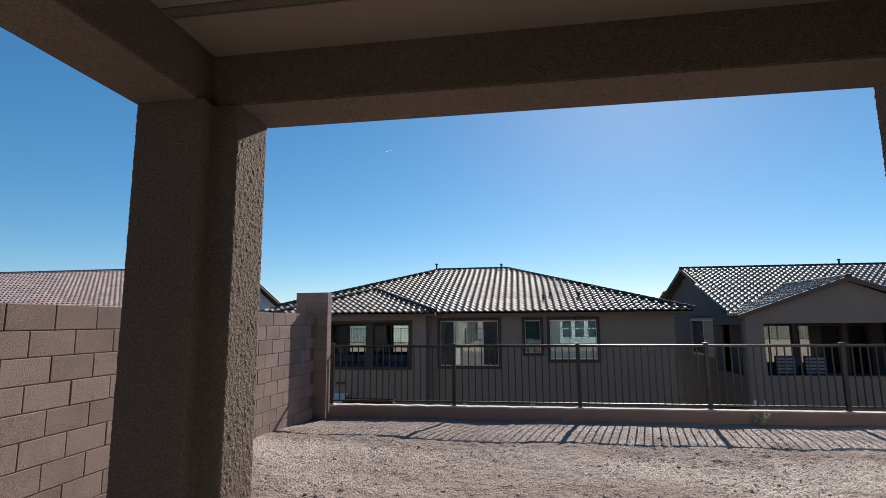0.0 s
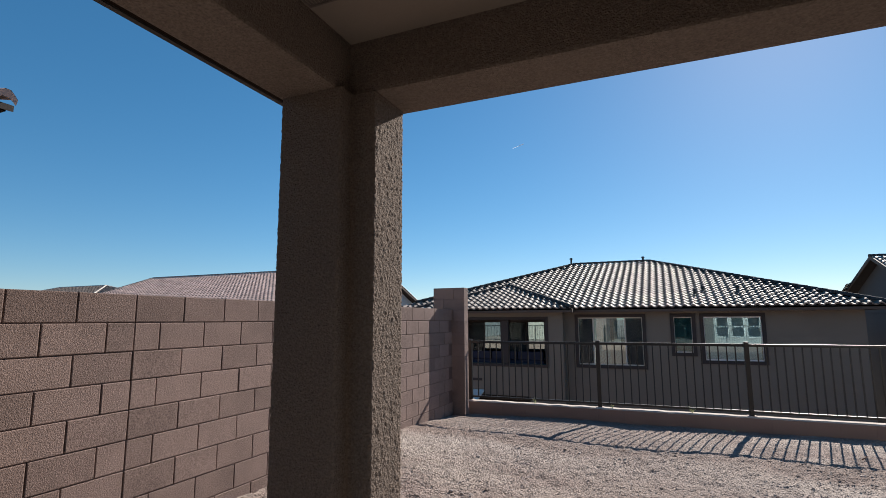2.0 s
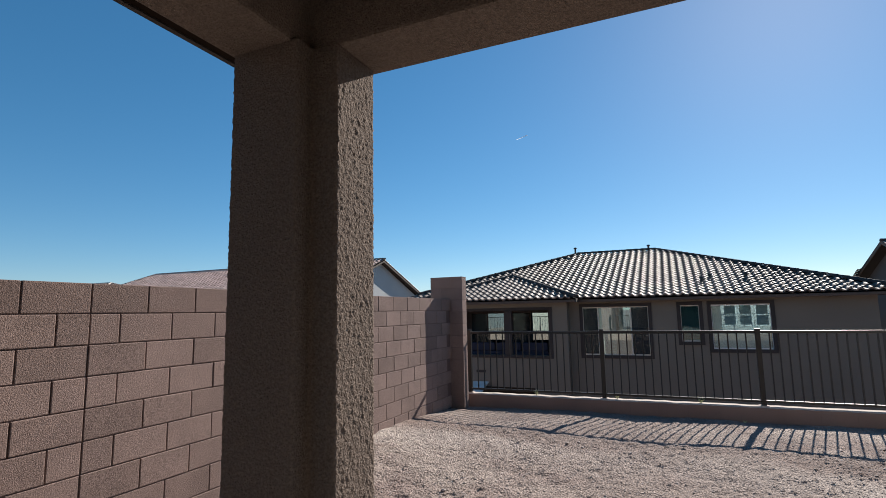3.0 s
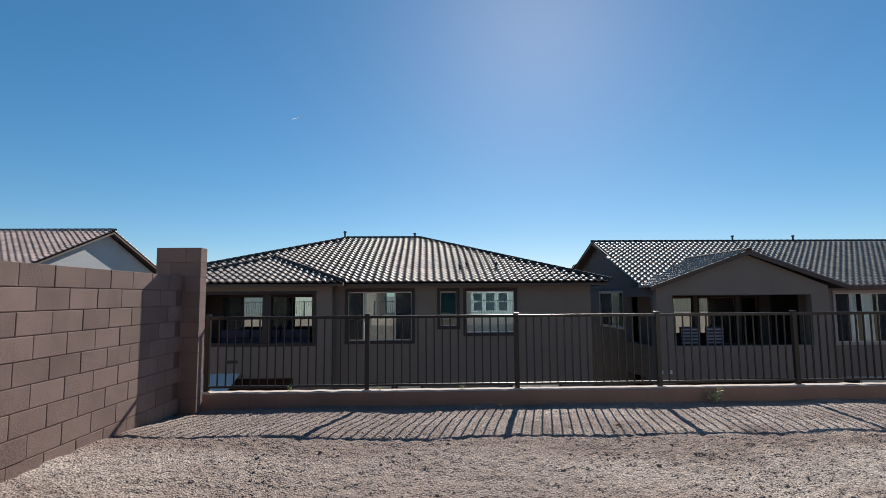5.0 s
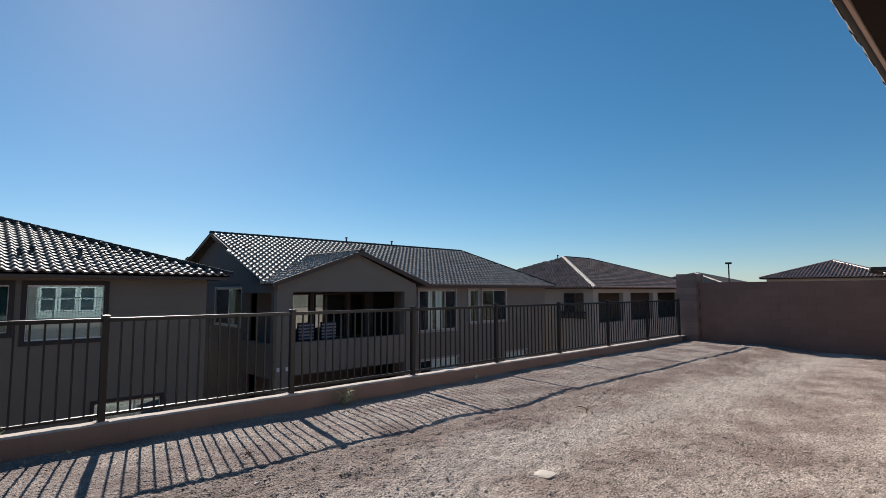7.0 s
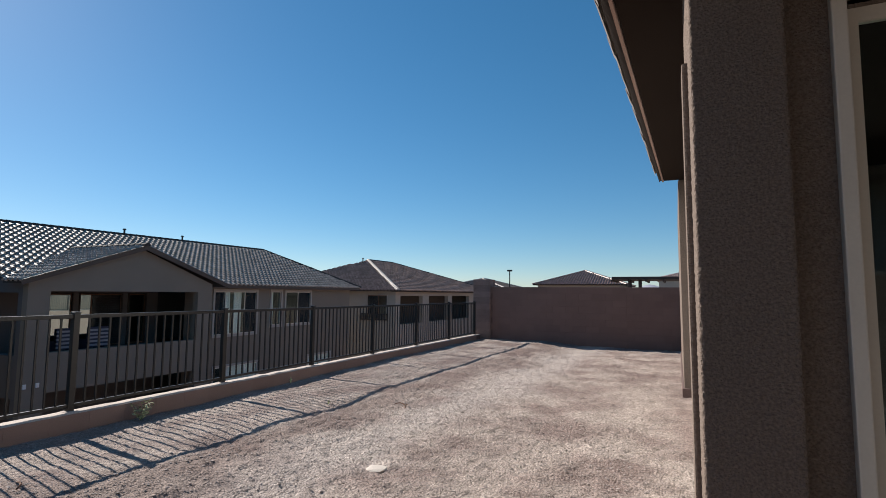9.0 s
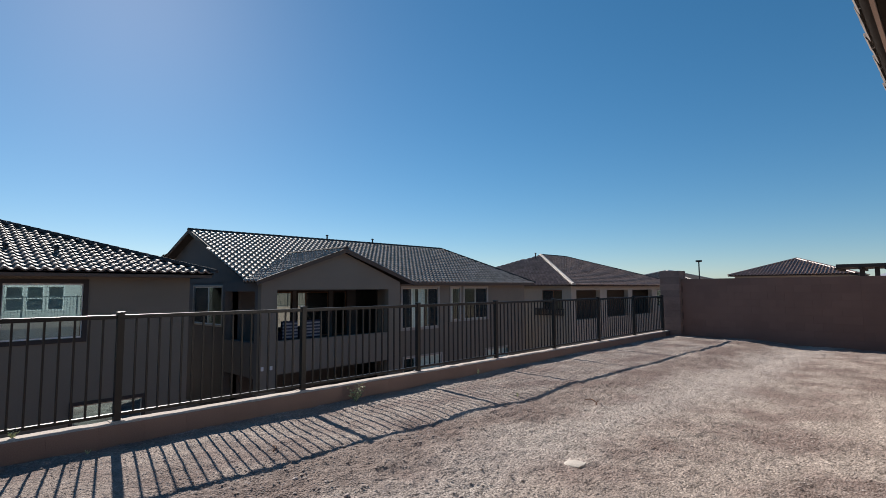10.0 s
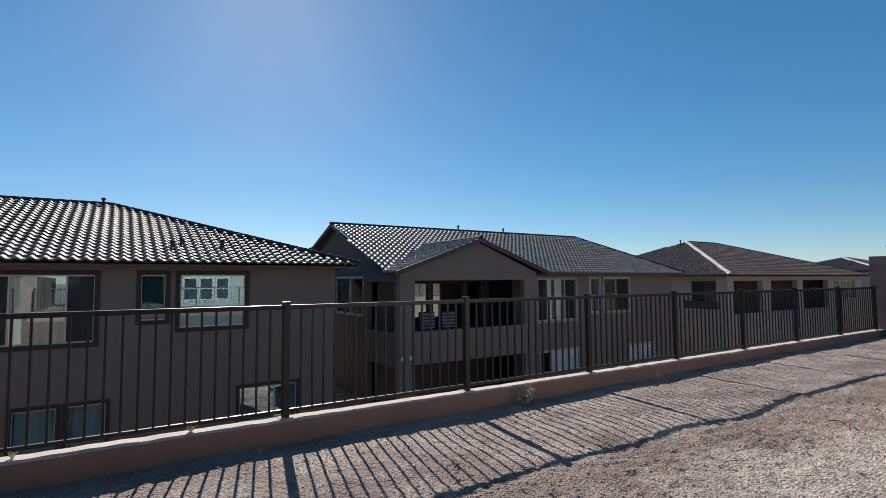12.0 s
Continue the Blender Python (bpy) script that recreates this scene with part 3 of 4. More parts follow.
def rough_shaft(name, outline, z0, z1, step, amp, mat):
    """An upright shaft of the outline (counter-clockwise), its faces trowelled rough."""
    pts, nrm = [], []
    k = len(outline)
    for i in range(k):
        p, q = Vector(outline[i]), Vector(outline[(i + 1) % k])
        d = (q - p)
        n = Vector((d.y, -d.x)).normalized()
        m = max(2, int(d.length / step))
        o, r = Vector(outline[i - 1]), Vector(outline[(i + 2) % k])
        n0, n1 = Vector(((p - o).y, -(p - o).x)).normalized(), Vector(((r - q).y, -(r - q).x)).normalized()
        for j in range(m):
            t = j / m
            c = p + d * t
            nn = n + n0 * max(0, 1 - t * d.length / 0.02) + n1 * max(0, 1 - (1 - t) * d.length / 0.02)
            # ease the arris
            s0, s1 = max(0, 1 - t * d.length / 0.015), max(0, 1 - (1 - t) * d.length / 0.015)
            turn = (n0.x * n.y - n0.y * n.x, n.x * n1.y - n.y * n1.x)
            c = c - nn.normalized() * 0.006 * (s0 ** 2 * (1 if turn[0] > 0 else -1) + s1 ** 2 * (1 if turn[1] > 0 else -1))
            pts.append(c)
            nrm.append(nn.normalized())
    rows = int((z1 - z0) / step)
    w = len(pts)
    v = []
    for r in range(rows + 1):
        z = z0 + (z1 - z0) * r / rows
        for c, n in zip(pts, nrm):
            h = noise.noise(Vector((c.x * 62, c.y * 62, z * 62))) + 0.6 * noise.noise(Vector((c.x * 120, c.y * 120, z * 120)))
            h = max(-0.35, h) * amp
            v.append((c.x + n.x * h, c.y + n.y * h, z))
    f = [(r * w + i, r * w + (i + 1) % w, (r + 1) * w + (i + 1) % w, (r + 1) * w + i) for r in range(rows) for i in range(w)]
    f += [tuple(range(w - 1, -1, -1)), tuple(rows * w + i for i in range(w))]
    return mesh_of(name, v, f, mat, True)


solid("patio_column", rough_shaft("patio_column", pier, -0.2, BEAM_Z + 0.004, 0.0075, 0.0046, M["stucco"]),
      "taupe rough stucco corner column of the patio", "column", kind="structure")
solid("beam_north", boxes("beam_north", [(-0.60, 0.885, BEAM_Z + 0.002, 3.405, 1.258, EAVE_Z)], M["stucco"], bev), "taupe stucco beam over the patio opening", "beam", kind="structure")
solid("beam_west", boxes("beam_west", [(-0.948, -4.2, BEAM_Z, -0.548, 1.253, EAVE_Z)], M["stucco"], bev), "taupe stucco beam along the patio side", "beam", kind="structure")
solid("ceiling", boxes("ceiling", [(-0.54, -4.2, CEIL_Z, 3.6, 0.88, CEIL_Z + 0.10)], M["ceiling"]), "smooth beige painted patio ceiling", "ceiling", kind="structure")
sv = thing("soffit_vent", (1.5, 0.44, CEIL_Z), "dark perforated metal strip vent in the patio ceiling", "vent")
part_each("vent_frame", [(-0.53, 0.385, CEIL_Z - 0.006, 3.55, 0.397, CEIL_Z), (-0.53, 0.463, CEIL_Z - 0.006, 3.55, 0.475, CEIL_Z)], M["vent"], sv)
part("vent_mesh", boxes("vent_mesh", [(-0.53 + 0.02 * i, 0.397, CEIL_Z - 0.004, -0.518 + 0.02 * i, 0.463, CEIL_Z - 0.001) for i in range(204)], M["vent"]), sv)
# walls that close the patio
DOOR = (-1.6, 0.80, SLAB_Z, 2.96)
solid("wall_patio_east", boxes("wall_patio_east", wall_y(-4.2, 1.05, 3.55, 3.75, -0.2, EAVE_Z, [DOOR]), M["stucco"]), "taupe stucco house wall beside the patio", "wall", kind="structure")
solid("wall_patio_south", boxes("wall_patio_south", [(-0.9, -4.4, -0.2, 9.9, -4.2, EAVE_Z)], M["stucco"]), "taupe stucco house wall behind the patio", "wall", kind="structure")
dr = solid("door_patio", boxes("door_trim", [(3.50, DOOR[0] - 0.06, SLAB_Z, 3.60, DOOR[0], DOOR[3] + 0.06), (3.50, DOOR[1], SLAB_Z, 3.60, DOOR[1] + 0.06, DOOR[3] + 0.06),
                                             (3.50, DOOR[0], DOOR[3], 3.60, DOOR[1], DOOR[3] + 0.06)], M["vinyl"], 0.008),
           "cream framed sliding glass patio door", "door", kind="structure")
for a, b, xx in ((DOOR[0], -0.38, 3.58), (-0.42, DOOR[1], 3.63)):
    leaf = part("door_leaf", boxes("door_leaf", ("y", a, b, SLAB_Z + 0.002, DOOR[3] - 0.002, xx, xx + 0.04, [(a + 0.07, b - 0.07, SLAB_Z + 0.09, DOOR[3] - 0.07)]), M["vinyl"]), dr)
    part("pane", boxes("door_pane", [(xx + 0.016, a + 0.07, SLAB_Z + 0.09, xx + 0.022, b - 0.07, DOOR[3] - 0.07)], M["glass"]), leaf)
# bumped-out pier, wall with windows, farther wing
solid("patio_pier", rough_shaft("patio_pier", [(3.40, 1.05), (4.4, 1.05), (4.4, 1.437), (3.40, 1.437)], -0.2, EAVE_Z - 0.004, 0.008, 0.0042, M["stucco"]),
      "taupe rough stucco pier at the house corner", "column", kind="structure")
solid("pier_trim", boxes("pier_trim", [(3.75, 1.430, 0.0, 3.95, 1.468, 2.88)], M["stucco"], 0.012), "raised stucco trim band on the house pier", "trim", kind="structure")
HW = [(4.62, 5.32, 0.5, 1.85), (5.58, 6.30, 0.5, 1.85), (6.60, 7.30, 0.5, 1.85)]
wn_ = solid("wall_north", boxes("wall_north", wall_x(4.4, 10.15, 0.9, 1.10, -0.2, EAVE_Z, HW), M["stucco_light"]), "pale stucco rear wall of the house", "wall", kind="structure")
for h in HW:
    w = part("window", boxes("yard_window", ("x", h[0] - 0.08, h[1] + 0.08, h[2] - 0.08, h[3] + 0.08, 1.06, 1.14,
                                             [(h[0], h[1], h[2], (h[2] + h[3]) / 2 - 0.025), (h[0], h[1], (h[2] + h[3]) / 2 + 0.025, h[3])]), M["vinyl_white"]), wn_)
    part("pane", boxes("yard_pane", [(h[0], 1.04, h[2], h[1], 1.048, h[3])], M["glass"]), w)
solid("wall_wing_west", boxes("wall_wing_west", [(10.15, -4.4, -0.12, 16.0, 1.46, EAVE_Z - 0.005)], M["stucco"], bev), "taupe stucco wing of the house", "wall", kind="structure")
solid("plinth", boxes("plinth", [(10.11, 0.9, -0.2, 16.0, 1.49, 0.13)], M["mortar"], 0.01), "dark weep screed along the wing's foot", "trim", kind="structure")

# roof over the patio and house, with tiled eave
own = thing("house_roof", (4.5, 0, EAVE_Z), "brown barrel-tiled roof edge of the house over the patio", "roof", kind="structure")
part("soffit", prism("soffit", [(-1.75, 2.03, 3.58), (10.15, 1.67, 3.58), (10.15, -4.4, 3.58), (-1.75, -4.4, 3.58)], (0, 0, 0.03), M["soffit"]), own, "brown eave soffit, darkened by shade put into its colour")
part("fascia", prism("fascia", [(-1.62, 2.035, 3.56), (10.15, 1.675, 3.56), (10.15, 1.70, 3.56), (-1.62, 2.06, 3.56)], (0, 0, 0.06), M["low_block"]), own, "pale eave board")
part("fascia", boxes("fascia", [(-1.79, -4.4, 3.567, -1.75, 1.93, 3.70)], M["deck"]), own)
tiled_slope(own, [(-1.62, 2.12, 3.66), (10.3, 1.75, 3.66), (6.0, -4.3, 5.6), (2.6, -4.3, 5.6)], "tile", singles=60)
part("deck", prism("deck", [(-1.62, 1.9, 3.69), (-1.62, -4.4, 3.69), (2.6, -4.4, 5.5)], (0.02, 0, 0.03), M["deck"]), own)
part("deck", prism("deck", [(-1.64, -4.42, 3.70), (10.2, -4.42, 3.70), (6.0, -4.42, 5.55), (2.6, -4.42, 5.55)], (0, 0.05, 0), M["deck"]), own)
part("wing_roof", boxes("wing_roof", [(10.16, -4.5, 3.58, 16.0, 1.44, 3.66)], M["deck"]), own)

# roof corner of the house next door
nb = thing("neighbour_house", (-7.5, -4.0, 0), "pale stucco house next door with a barrel-tiled eave", "house")
part("wall", boxes("neighbour_wall", [(-12.0, -10.0, -0.1, -4.9, 0.6, 3.66)], M["wall_c"], 0.02), nb)
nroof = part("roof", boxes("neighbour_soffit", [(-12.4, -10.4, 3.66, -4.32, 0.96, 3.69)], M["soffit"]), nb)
tiled_slope(nroof, [(-4.28, 1.00, 3.72), (-4.28, -10.4, 3.72), (-8.4, -10.4, 5.1), (-8.4, 1.00, 5.1)], "tile_tan", singles=20)

# ---- rear row of houses, on the lower lots ----


def house_a():
    h = thing("house", (-2, 25, LOW), "taupe stucco two-storey house with a dark barrel-tiled hip roof", "house", "rear row houses")
    Y = 20.64
    WIN = [(-2.20, 0.32, -0.10, 1.83), (1.48, 2.12, 0.45, 1.83), (2.53, 4.45, 0.18, 1.83), (-1.42, -0.47, -3.15, -1.85), (-0.22, 0.68, -3.15, -1.85), (4.33, 6.20, -3.0, -1.87)]
    part("wall", boxes("house_wall", wall_x(-2.9, 7.58, Y, Y + 0.25, LOW, 2.18, WIN), M["wall_a"]), h)
    part_each("wall", [(7.33, Y + 0.25, LOW, 7.58, 35.3, 2.18), (-10.6, 35.0, LOW, 7.33, 35.3, 2.18), (-10.6, 21.5, LOW, -10.35, 35.0, 2.18)], M["wall_a"], h)
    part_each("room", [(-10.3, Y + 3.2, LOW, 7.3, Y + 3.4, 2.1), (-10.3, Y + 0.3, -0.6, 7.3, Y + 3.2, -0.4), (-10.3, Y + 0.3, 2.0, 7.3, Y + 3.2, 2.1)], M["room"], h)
    window(h, *WIN[0], Y, "trim_dark", lites=(0.24, 0.74), curtains=[(0.26, 0.50), (0.55, 0.66)], trim_w=0.13, glass="glass_mirror", screens=(0, 2))
    window(h, *WIN[1], Y, "trim_dark", lites=(), trim_w=0.13, blind=(0, 1), glass="glass_teal")
    window(h, *WIN[2], Y, "trim_dark", lites=(), trim_w=0.13, blind=(0.02, 0.98), vinyl="vinyl_white", glass="glass_coated")
    window(h, *WIN[3], Y, "trim_dark", lites=(), trim_w=0.1, curtains=[(0.04, 0.96)], glass="glass_coated")
    window(h, *WIN[4], Y, "trim_dark", lites=(), trim_w=0.1, curtains=[(0.04, 0.96)], glass="glass_coated")
    window(h, *WIN[5], Y, "trim_dark", lites=(0.6,), trim_w=0.1, glass="glass_mirror")
    # wing with covered balcony
    W = 20.14
    OP = [(-8.1, -3.50, -0.12, 1.75), (-7.6, -4.2, LOW, -1.45)]
    part("wall", boxes("wing_wall", wall_x(-8.9, -2.75, W, W + 0.3, LOW, 2.18, OP), M["wall_a"]), h)
    part_each("wall", [(-3.0, W + 0.3, LOW, -2.75, Y, 2.18), (-8.9, W + 0.3, LOW, -8.6, 23.5, 2.18)], M["wall_a"], h)
    part_each("trim", [(-8.2, W - 0.04, 1.75, -3.37, W + 0.02, 1.87), (-8.2, W - 0.04, -0.24, -3.37, W + 0.02, -0.12), (-3.50, W - 0.04, -0.12, -3.37, W + 0.02, 1.75),
                                        (-5.45, W + 0.04, -0.12, -5.12, W + 0.24, 1.75)], M["trim_dark"], h, bevel=0.01)
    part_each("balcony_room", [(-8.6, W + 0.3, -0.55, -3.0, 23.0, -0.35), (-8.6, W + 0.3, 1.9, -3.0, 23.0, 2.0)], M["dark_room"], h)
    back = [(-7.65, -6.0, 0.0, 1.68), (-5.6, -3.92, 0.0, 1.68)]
    # back wall in the trim's dark colour, standing in for the recess shade
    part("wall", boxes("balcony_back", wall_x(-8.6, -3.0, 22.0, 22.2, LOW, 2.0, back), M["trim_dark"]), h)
    window(h, *back[0], 22.0, "trim_dark", lites=(0.5,), trim_w=0.06, vinyl="trim_dark", glass="glass_mirror", screens=(0,))
    window(h, *back[1], 22.0, "trim_dark", lites=(0.5,), trim_w=0.06, vinyl="trim_dark", glass="glass_mirror", screens=(0,))
    part("scupper", boxes("scupper", [(-6.75, W - 0.03, -0.87, -6.32, W + 0.02, -0.76)], M["trim_dark"], 0.01), h)
    # roof
    r = part("roof", boxes("eave_soffit", [(-11.0, 20.14, 2.10, 8.10, 20.7, 2.16)], M["fascia"]), h)
    part_each("fascia", [(-2.3, 20.10, 2.04, 8.14, 20.14, 2.19), (8.10, 20.14, 2.04, 8.14, 35.7, 2.19), (-9.4, 19.60, 2.04, -2.26, 19.64, 2.19),
                                    (-2.30, 19.64, 2.04, -2.26, 20.10, 2.19)], M["fascia"], r)
    E, R = 2.2, 4.80
    ax, ay, az = -5.85, 23.15, 3.39
    tiled_slope(r, [(-11.1, 20.1, E), (8.2, 20.1, E), (0.6, 27.9, R), (-3.35, 27.9, R)], "tile", singles=190,
                cut=lambda p: p.x < -2.35 and (3.39 - abs(p.x + 5.85) * 0.336 > p.z + 0.02 or p.y < 20.6))
    tiled_slope(r, [(8.2, 20.1, E), (8.2, 35.7, E), (0.6, 27.9, R)], "tile")
    tiled_slope(r, [(-11.1, 35.7, E), (-11.1, 20.1, E), (-3.35, 27.9, R)], "tile")
    tiled_slope(r, [(8.2, 35.7, E), (-11.1, 35.7, E), (-3.35, 27.9, R), (0.6, 27.9, R)], "tile")
    tiled_slope(r, [(-9.4, 19.6, E), (-2.3, 19.6, E), (ax, ay, az)], "tile", singles=100)
    tiled_slope(r, [(-2.3, 19.6, E), (-2.3, 20.1, E), (ax, 23.65, az), (ax, ay, az)], "tile")
    tiled_slope(r, [(-9.4, 24.4, E), (-9.4, 19.6, E), (ax, ay, az), (ax, 24.4, az)], "tile")
    for a, b in (((-3.4, 27.9, R), (0.65, 27.9, R)), ((0.6, 27.9, R), (8.25, 20.05, E)), ((-3.35, 27.9, R), (-10, 21.1, E + 0.38)), ((ax, ay, az), (-2.25, 19.55, E)),
                 ((ax, ay, az), (-9.45, 19.55, E)), ((ax, 23.1, az), (ax, 24.2, az))):
        ridge_caps(r, a, b, "deck")
    vent_pipe(r, -3.5, 27.8, R + 0.05)
    vent_pipe(r, 0.3, 27.9, R + 0.05, 0.22)
    vent_pipe(r, 2.35, 21.7, 2.72, 0.2)
    vent_pipe(r, 3.95, 22.1, 2.85, 0.2)
    vent_pipe(r, 2.7, 22.3, 2.9, 0.16)
    so = thing("outdoor_sofa", (-5.5, 21.3, -0.35), "dark navy outdoor sofa on the neighbour's balcony", "sofa")
    part("base", boxes("sofa_base", [(-7.3, 20.95, -0.35, -3.75, 21.7, 0.0)], M["cushion_dark"], 0.04), so)
    part_each("back_cushion", [(-7.3 + 1.19 * i, 20.9, 0.0, -6.15 + 1.19 * i, 21.12, 0.36) for i in range(3)], M["cushion_dark"], so, bevel=0.06)
    # pale awning on the wing's wall
    aw = thing("patio_awning", (-7.9, 19.4, -1.5), "pale sloping patio awning fixed to the neighbour's wall", "awning")
    part("canopy", prism("awning_canopy", [(-9.6, 20.14, -1.30), (-6.22, 20.14, -1.30), (-6.10, 18.5, -1.66), (-9.6, 18.5, -1.66)], (0, 0, 0.05), M["vinyl_white"]), aw)
    part("valance", boxes("awning_valance", [(-9.6, 18.47, -1.80, -6.10, 18.50, -1.61)], M["vinyl_white"], 0.008), aw)
    for x in (-9.5, -6.2):
        part("brace", prism("awning_brace", [(x, 20.14, -2.1), (x, 20.14, -2.04), (x, 18.52, -1.66), (x, 18.52, -1.72)], (0.04, 0, 0), M["trim_dark"]), aw)


def house_b():
    h = thing("house", (20, 26, LOW), "grey stucco two-storey house with gabled balcony and dark tiled roof", "house", "rear row houses")
    Y, BY = 22.4, 21.0
    EZ, RZ, RY = 1.97, 4.65, 28.9
    WIN = [(19.2, 21.95, -0.52, 1.66), (23.1, 23.85, -0.22, 1.68), (24.28, 26.45, -0.22, 1.68), (19.3, 22.2, -3.2, -2.12), (26.35, 28.6, -3.1, -2.25)]
    part("wall", boxes("house_wall", wall_x(17.75, 30.7, Y, Y + 0.25, LOW, EZ, WIN), M["wall_b"]), h)
    window(h, *WIN[0], Y, "trim_light", lites=(0.25, 0.72), curtains=[(0.27, 0.42), (0.50, 0.70)], trim_w=0.12, screens=(0, 2))
    window(h, *WIN[1], Y, "trim_light", lites=(), trim_w=0.12, curtains=[(0, 0.5)])
    window(h, *WIN[2], Y, "trim_light", lites=(0.5,), trim_w=0.12, screens=(1,))
    window(h, *WIN[3], Y, "trim_light", lites=(0.3, 0.7), trim_w=0.1, blind=(0.3, 1), vinyl="vinyl_white")
    window(h, *WIN[4], Y, "trim_light", lites=(0.5,), trim_w=0.1, blind=(0.0, 1))
    SIDE = (25.7, 29.1, -0.03, 1.78)
    part("wall", boxes("side_wall", wall_y(24.6, 36.0, 10.9, 11.15, LOW, EZ, [SIDE]), M["wall_b_shaded"]), h)
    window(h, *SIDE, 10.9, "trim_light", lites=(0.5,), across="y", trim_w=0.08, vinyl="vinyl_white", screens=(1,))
    part("gable", prism("side_gable", [(10.9, 22.2, EZ - 0.02), (10.9, 36.0, EZ - 0.02), (10.9, RY, RZ - 0.08)], (0.25, 0, 0), M["wall_b_shaded"]), h)
    part_each("wall", [(30.45, Y + 0.25, LOW, 30.7, 36.0, EZ), (11.15, 35.75, LOW, 30.45, 36.0, EZ)], M["wall_b"], h)
    part_each("room", [(11.2, Y + 3.4, LOW, 30.4, Y + 3.6, EZ - 0.1), (17.8, Y + 0.3, -0.95, 30.4, Y + 3.4, -0.8), (17.8, Y + 0.3, 1.8, 30.4, Y + 3.4, 1.9)], M["room"], h)
    # balcony bump
    BX0, BX1 = 10.45, 17.8
    OP = [(11.13, 17.05, -0.48, 1.61), (11.13, 17.05, LOW, -1.82)]
    part("wall", boxes("bump_wall", wall_x(BX0, BX1, BY, BY + 0.3, LOW, EZ, OP), M["wall_b"]), h)
    part("parapet", boxes("parapet", [(11.13, BY + 0.06, -1.82, 17.05, BY + 0.26, -0.49)], M["wall_b"]), h)
    part("gable", prism("bump_gable", [(BX0, BY, EZ), (BX1, BY, EZ), (14.37, BY, 3.30)], (0, 0.3, 0), M["wall_b"]), h)
    part("wall", boxes("bump_side", wall_y(BY + 0.3, 24.6, BX0, BX0 + 0.3, LOW, EZ, [(21.55, 24.4, -0.55, 1.55), (21.55, 24.4, LOW, -1.95)]), M["wall_b_shaded"]), h)
    part("wall", boxes("bump_side", [(BX1 - 0.3, BY + 0.3, LOW, BX1, Y, EZ)], M["wall_b"]), h)
    back = [(12.05, 13.85, -0.75, 1.50), (14.18, 15.95, -0.75, 1.50), (16.3, 17.1, -0.75, 1.50)]
    part("wall", boxes("balcony_back", wall_x(10.75, 17.75, 24.6, 24.8, LOW, EZ, back), M["wall_b_shaded"]), h)
    window(h, *back[0], 24.6, "trim_dark", lites=(0.48,), trim_w=0.05, slats=(0.0, 0.45), vinyl="trim_wood", glass="glass_mirror")
    window(h, *back[1], 24.6, "trim_dark", lites=(0.27,), trim_w=0.05, slats=(0.3, 1.0), vinyl="trim_wood", glass="glass_mirror", screens=(1,))
    window(h, *back[2], 24.6, "trim_dark", lites=(), trim_w=0.05, vinyl="trim_wood")
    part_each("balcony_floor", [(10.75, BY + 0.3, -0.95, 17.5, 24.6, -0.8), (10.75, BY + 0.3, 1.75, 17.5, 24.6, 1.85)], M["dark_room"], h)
    for x in (14.05, 14.40):
        part("scupper", boxes("scupper", [(x, BY + 0.03, -1.0, x + 0.22, BY + 0.07, -0.90)], M["trim_dark"], 0.01), h)
    for x in (10.48, 10.86):
        part("wall_light", boxes("wall_light", [(x, BY - 0.05, -1.60, x + 0.11, BY, -1.44)], M["vinyl_white"], 0.02), h, "small white wall fixture")
    r = part("roof", boxes("eave_soffit", [(17.6, 21.9, EZ - 0.06, 31.2, 22.5, EZ)], M["fascia"]), h)
    part("fascia", boxes("fascia", [(18.3, 21.86, EZ - 0.14, 31.2, 21.9, EZ + 0.02)], M["fascia"]), r)
    sl = (RZ - EZ) / (RY - 21.9)
    gs = (3.42 - 1.93) / 4.12

    def over(p):
        return 3.42 - abs(p.x - 14.33) * gs > p.z + 0.02 and 10.3 < p.x < 18.5 and p.y < 26.2
    tiled_slope(r, [(10.2, 21.9, EZ), (31.2, 21.9, EZ), (29.0, RY, RZ), (10.45, RY, RZ)],
                "tile_grey", singles=150, cut=over)
    tiled_slope(r, [(31.2, 35.9, EZ), (10.2, 35.9, EZ), (10.45, RY, RZ), (29.0, RY, RZ)], "tile_grey")
    tiled_slope(r, [(31.2, 21.9, EZ), (31.2, 35.9, EZ), (29.0, RY, RZ)], "tile_grey")
    G0 = BY - 0.25
    tiled_slope(r, [(10.15, 21.9, 1.93), (10.15, G0, 1.93), (14.33, G0, 3.42), (14.33, 25.7, 3.42)], "tile_grey", singles=100,
                cut=lambda p: p.y > 21.9 and EZ + (p.y - 21.9) * sl > p.z + 0.02)
    tiled_slope(r, [(18.5, G0, 1.93), (18.5, 21.9, 1.93), (14.33, 25.7, 3.42), (14.33, G0, 3.42)], "tile_grey",
                cut=lambda p: p.y > 21.9 and EZ + (p.y - 21.9) * sl > p.z + 0.02)
    for s, x in ((1, 10.12), (-1, 18.53)):
        part("rake_board", prism("rake_board", [(x, G0 - 0.03, 1.80), (x, G0 - 0.03, 1.98), (14.33, G0 - 0.03, 3.47), (14.33, G0 - 0.03, 3.27)], (0, 0.05, 0), M["fascia"]), r)
    part("rake_board", prism("rake_board", [(10.30, 21.85, EZ - 0.10), (10.30, 21.85, EZ + 0.05), (10.42, RY, RZ + 0.07), (10.42, RY, RZ - 0.12)], (0.05, 0, 0), M["fascia"]), r)
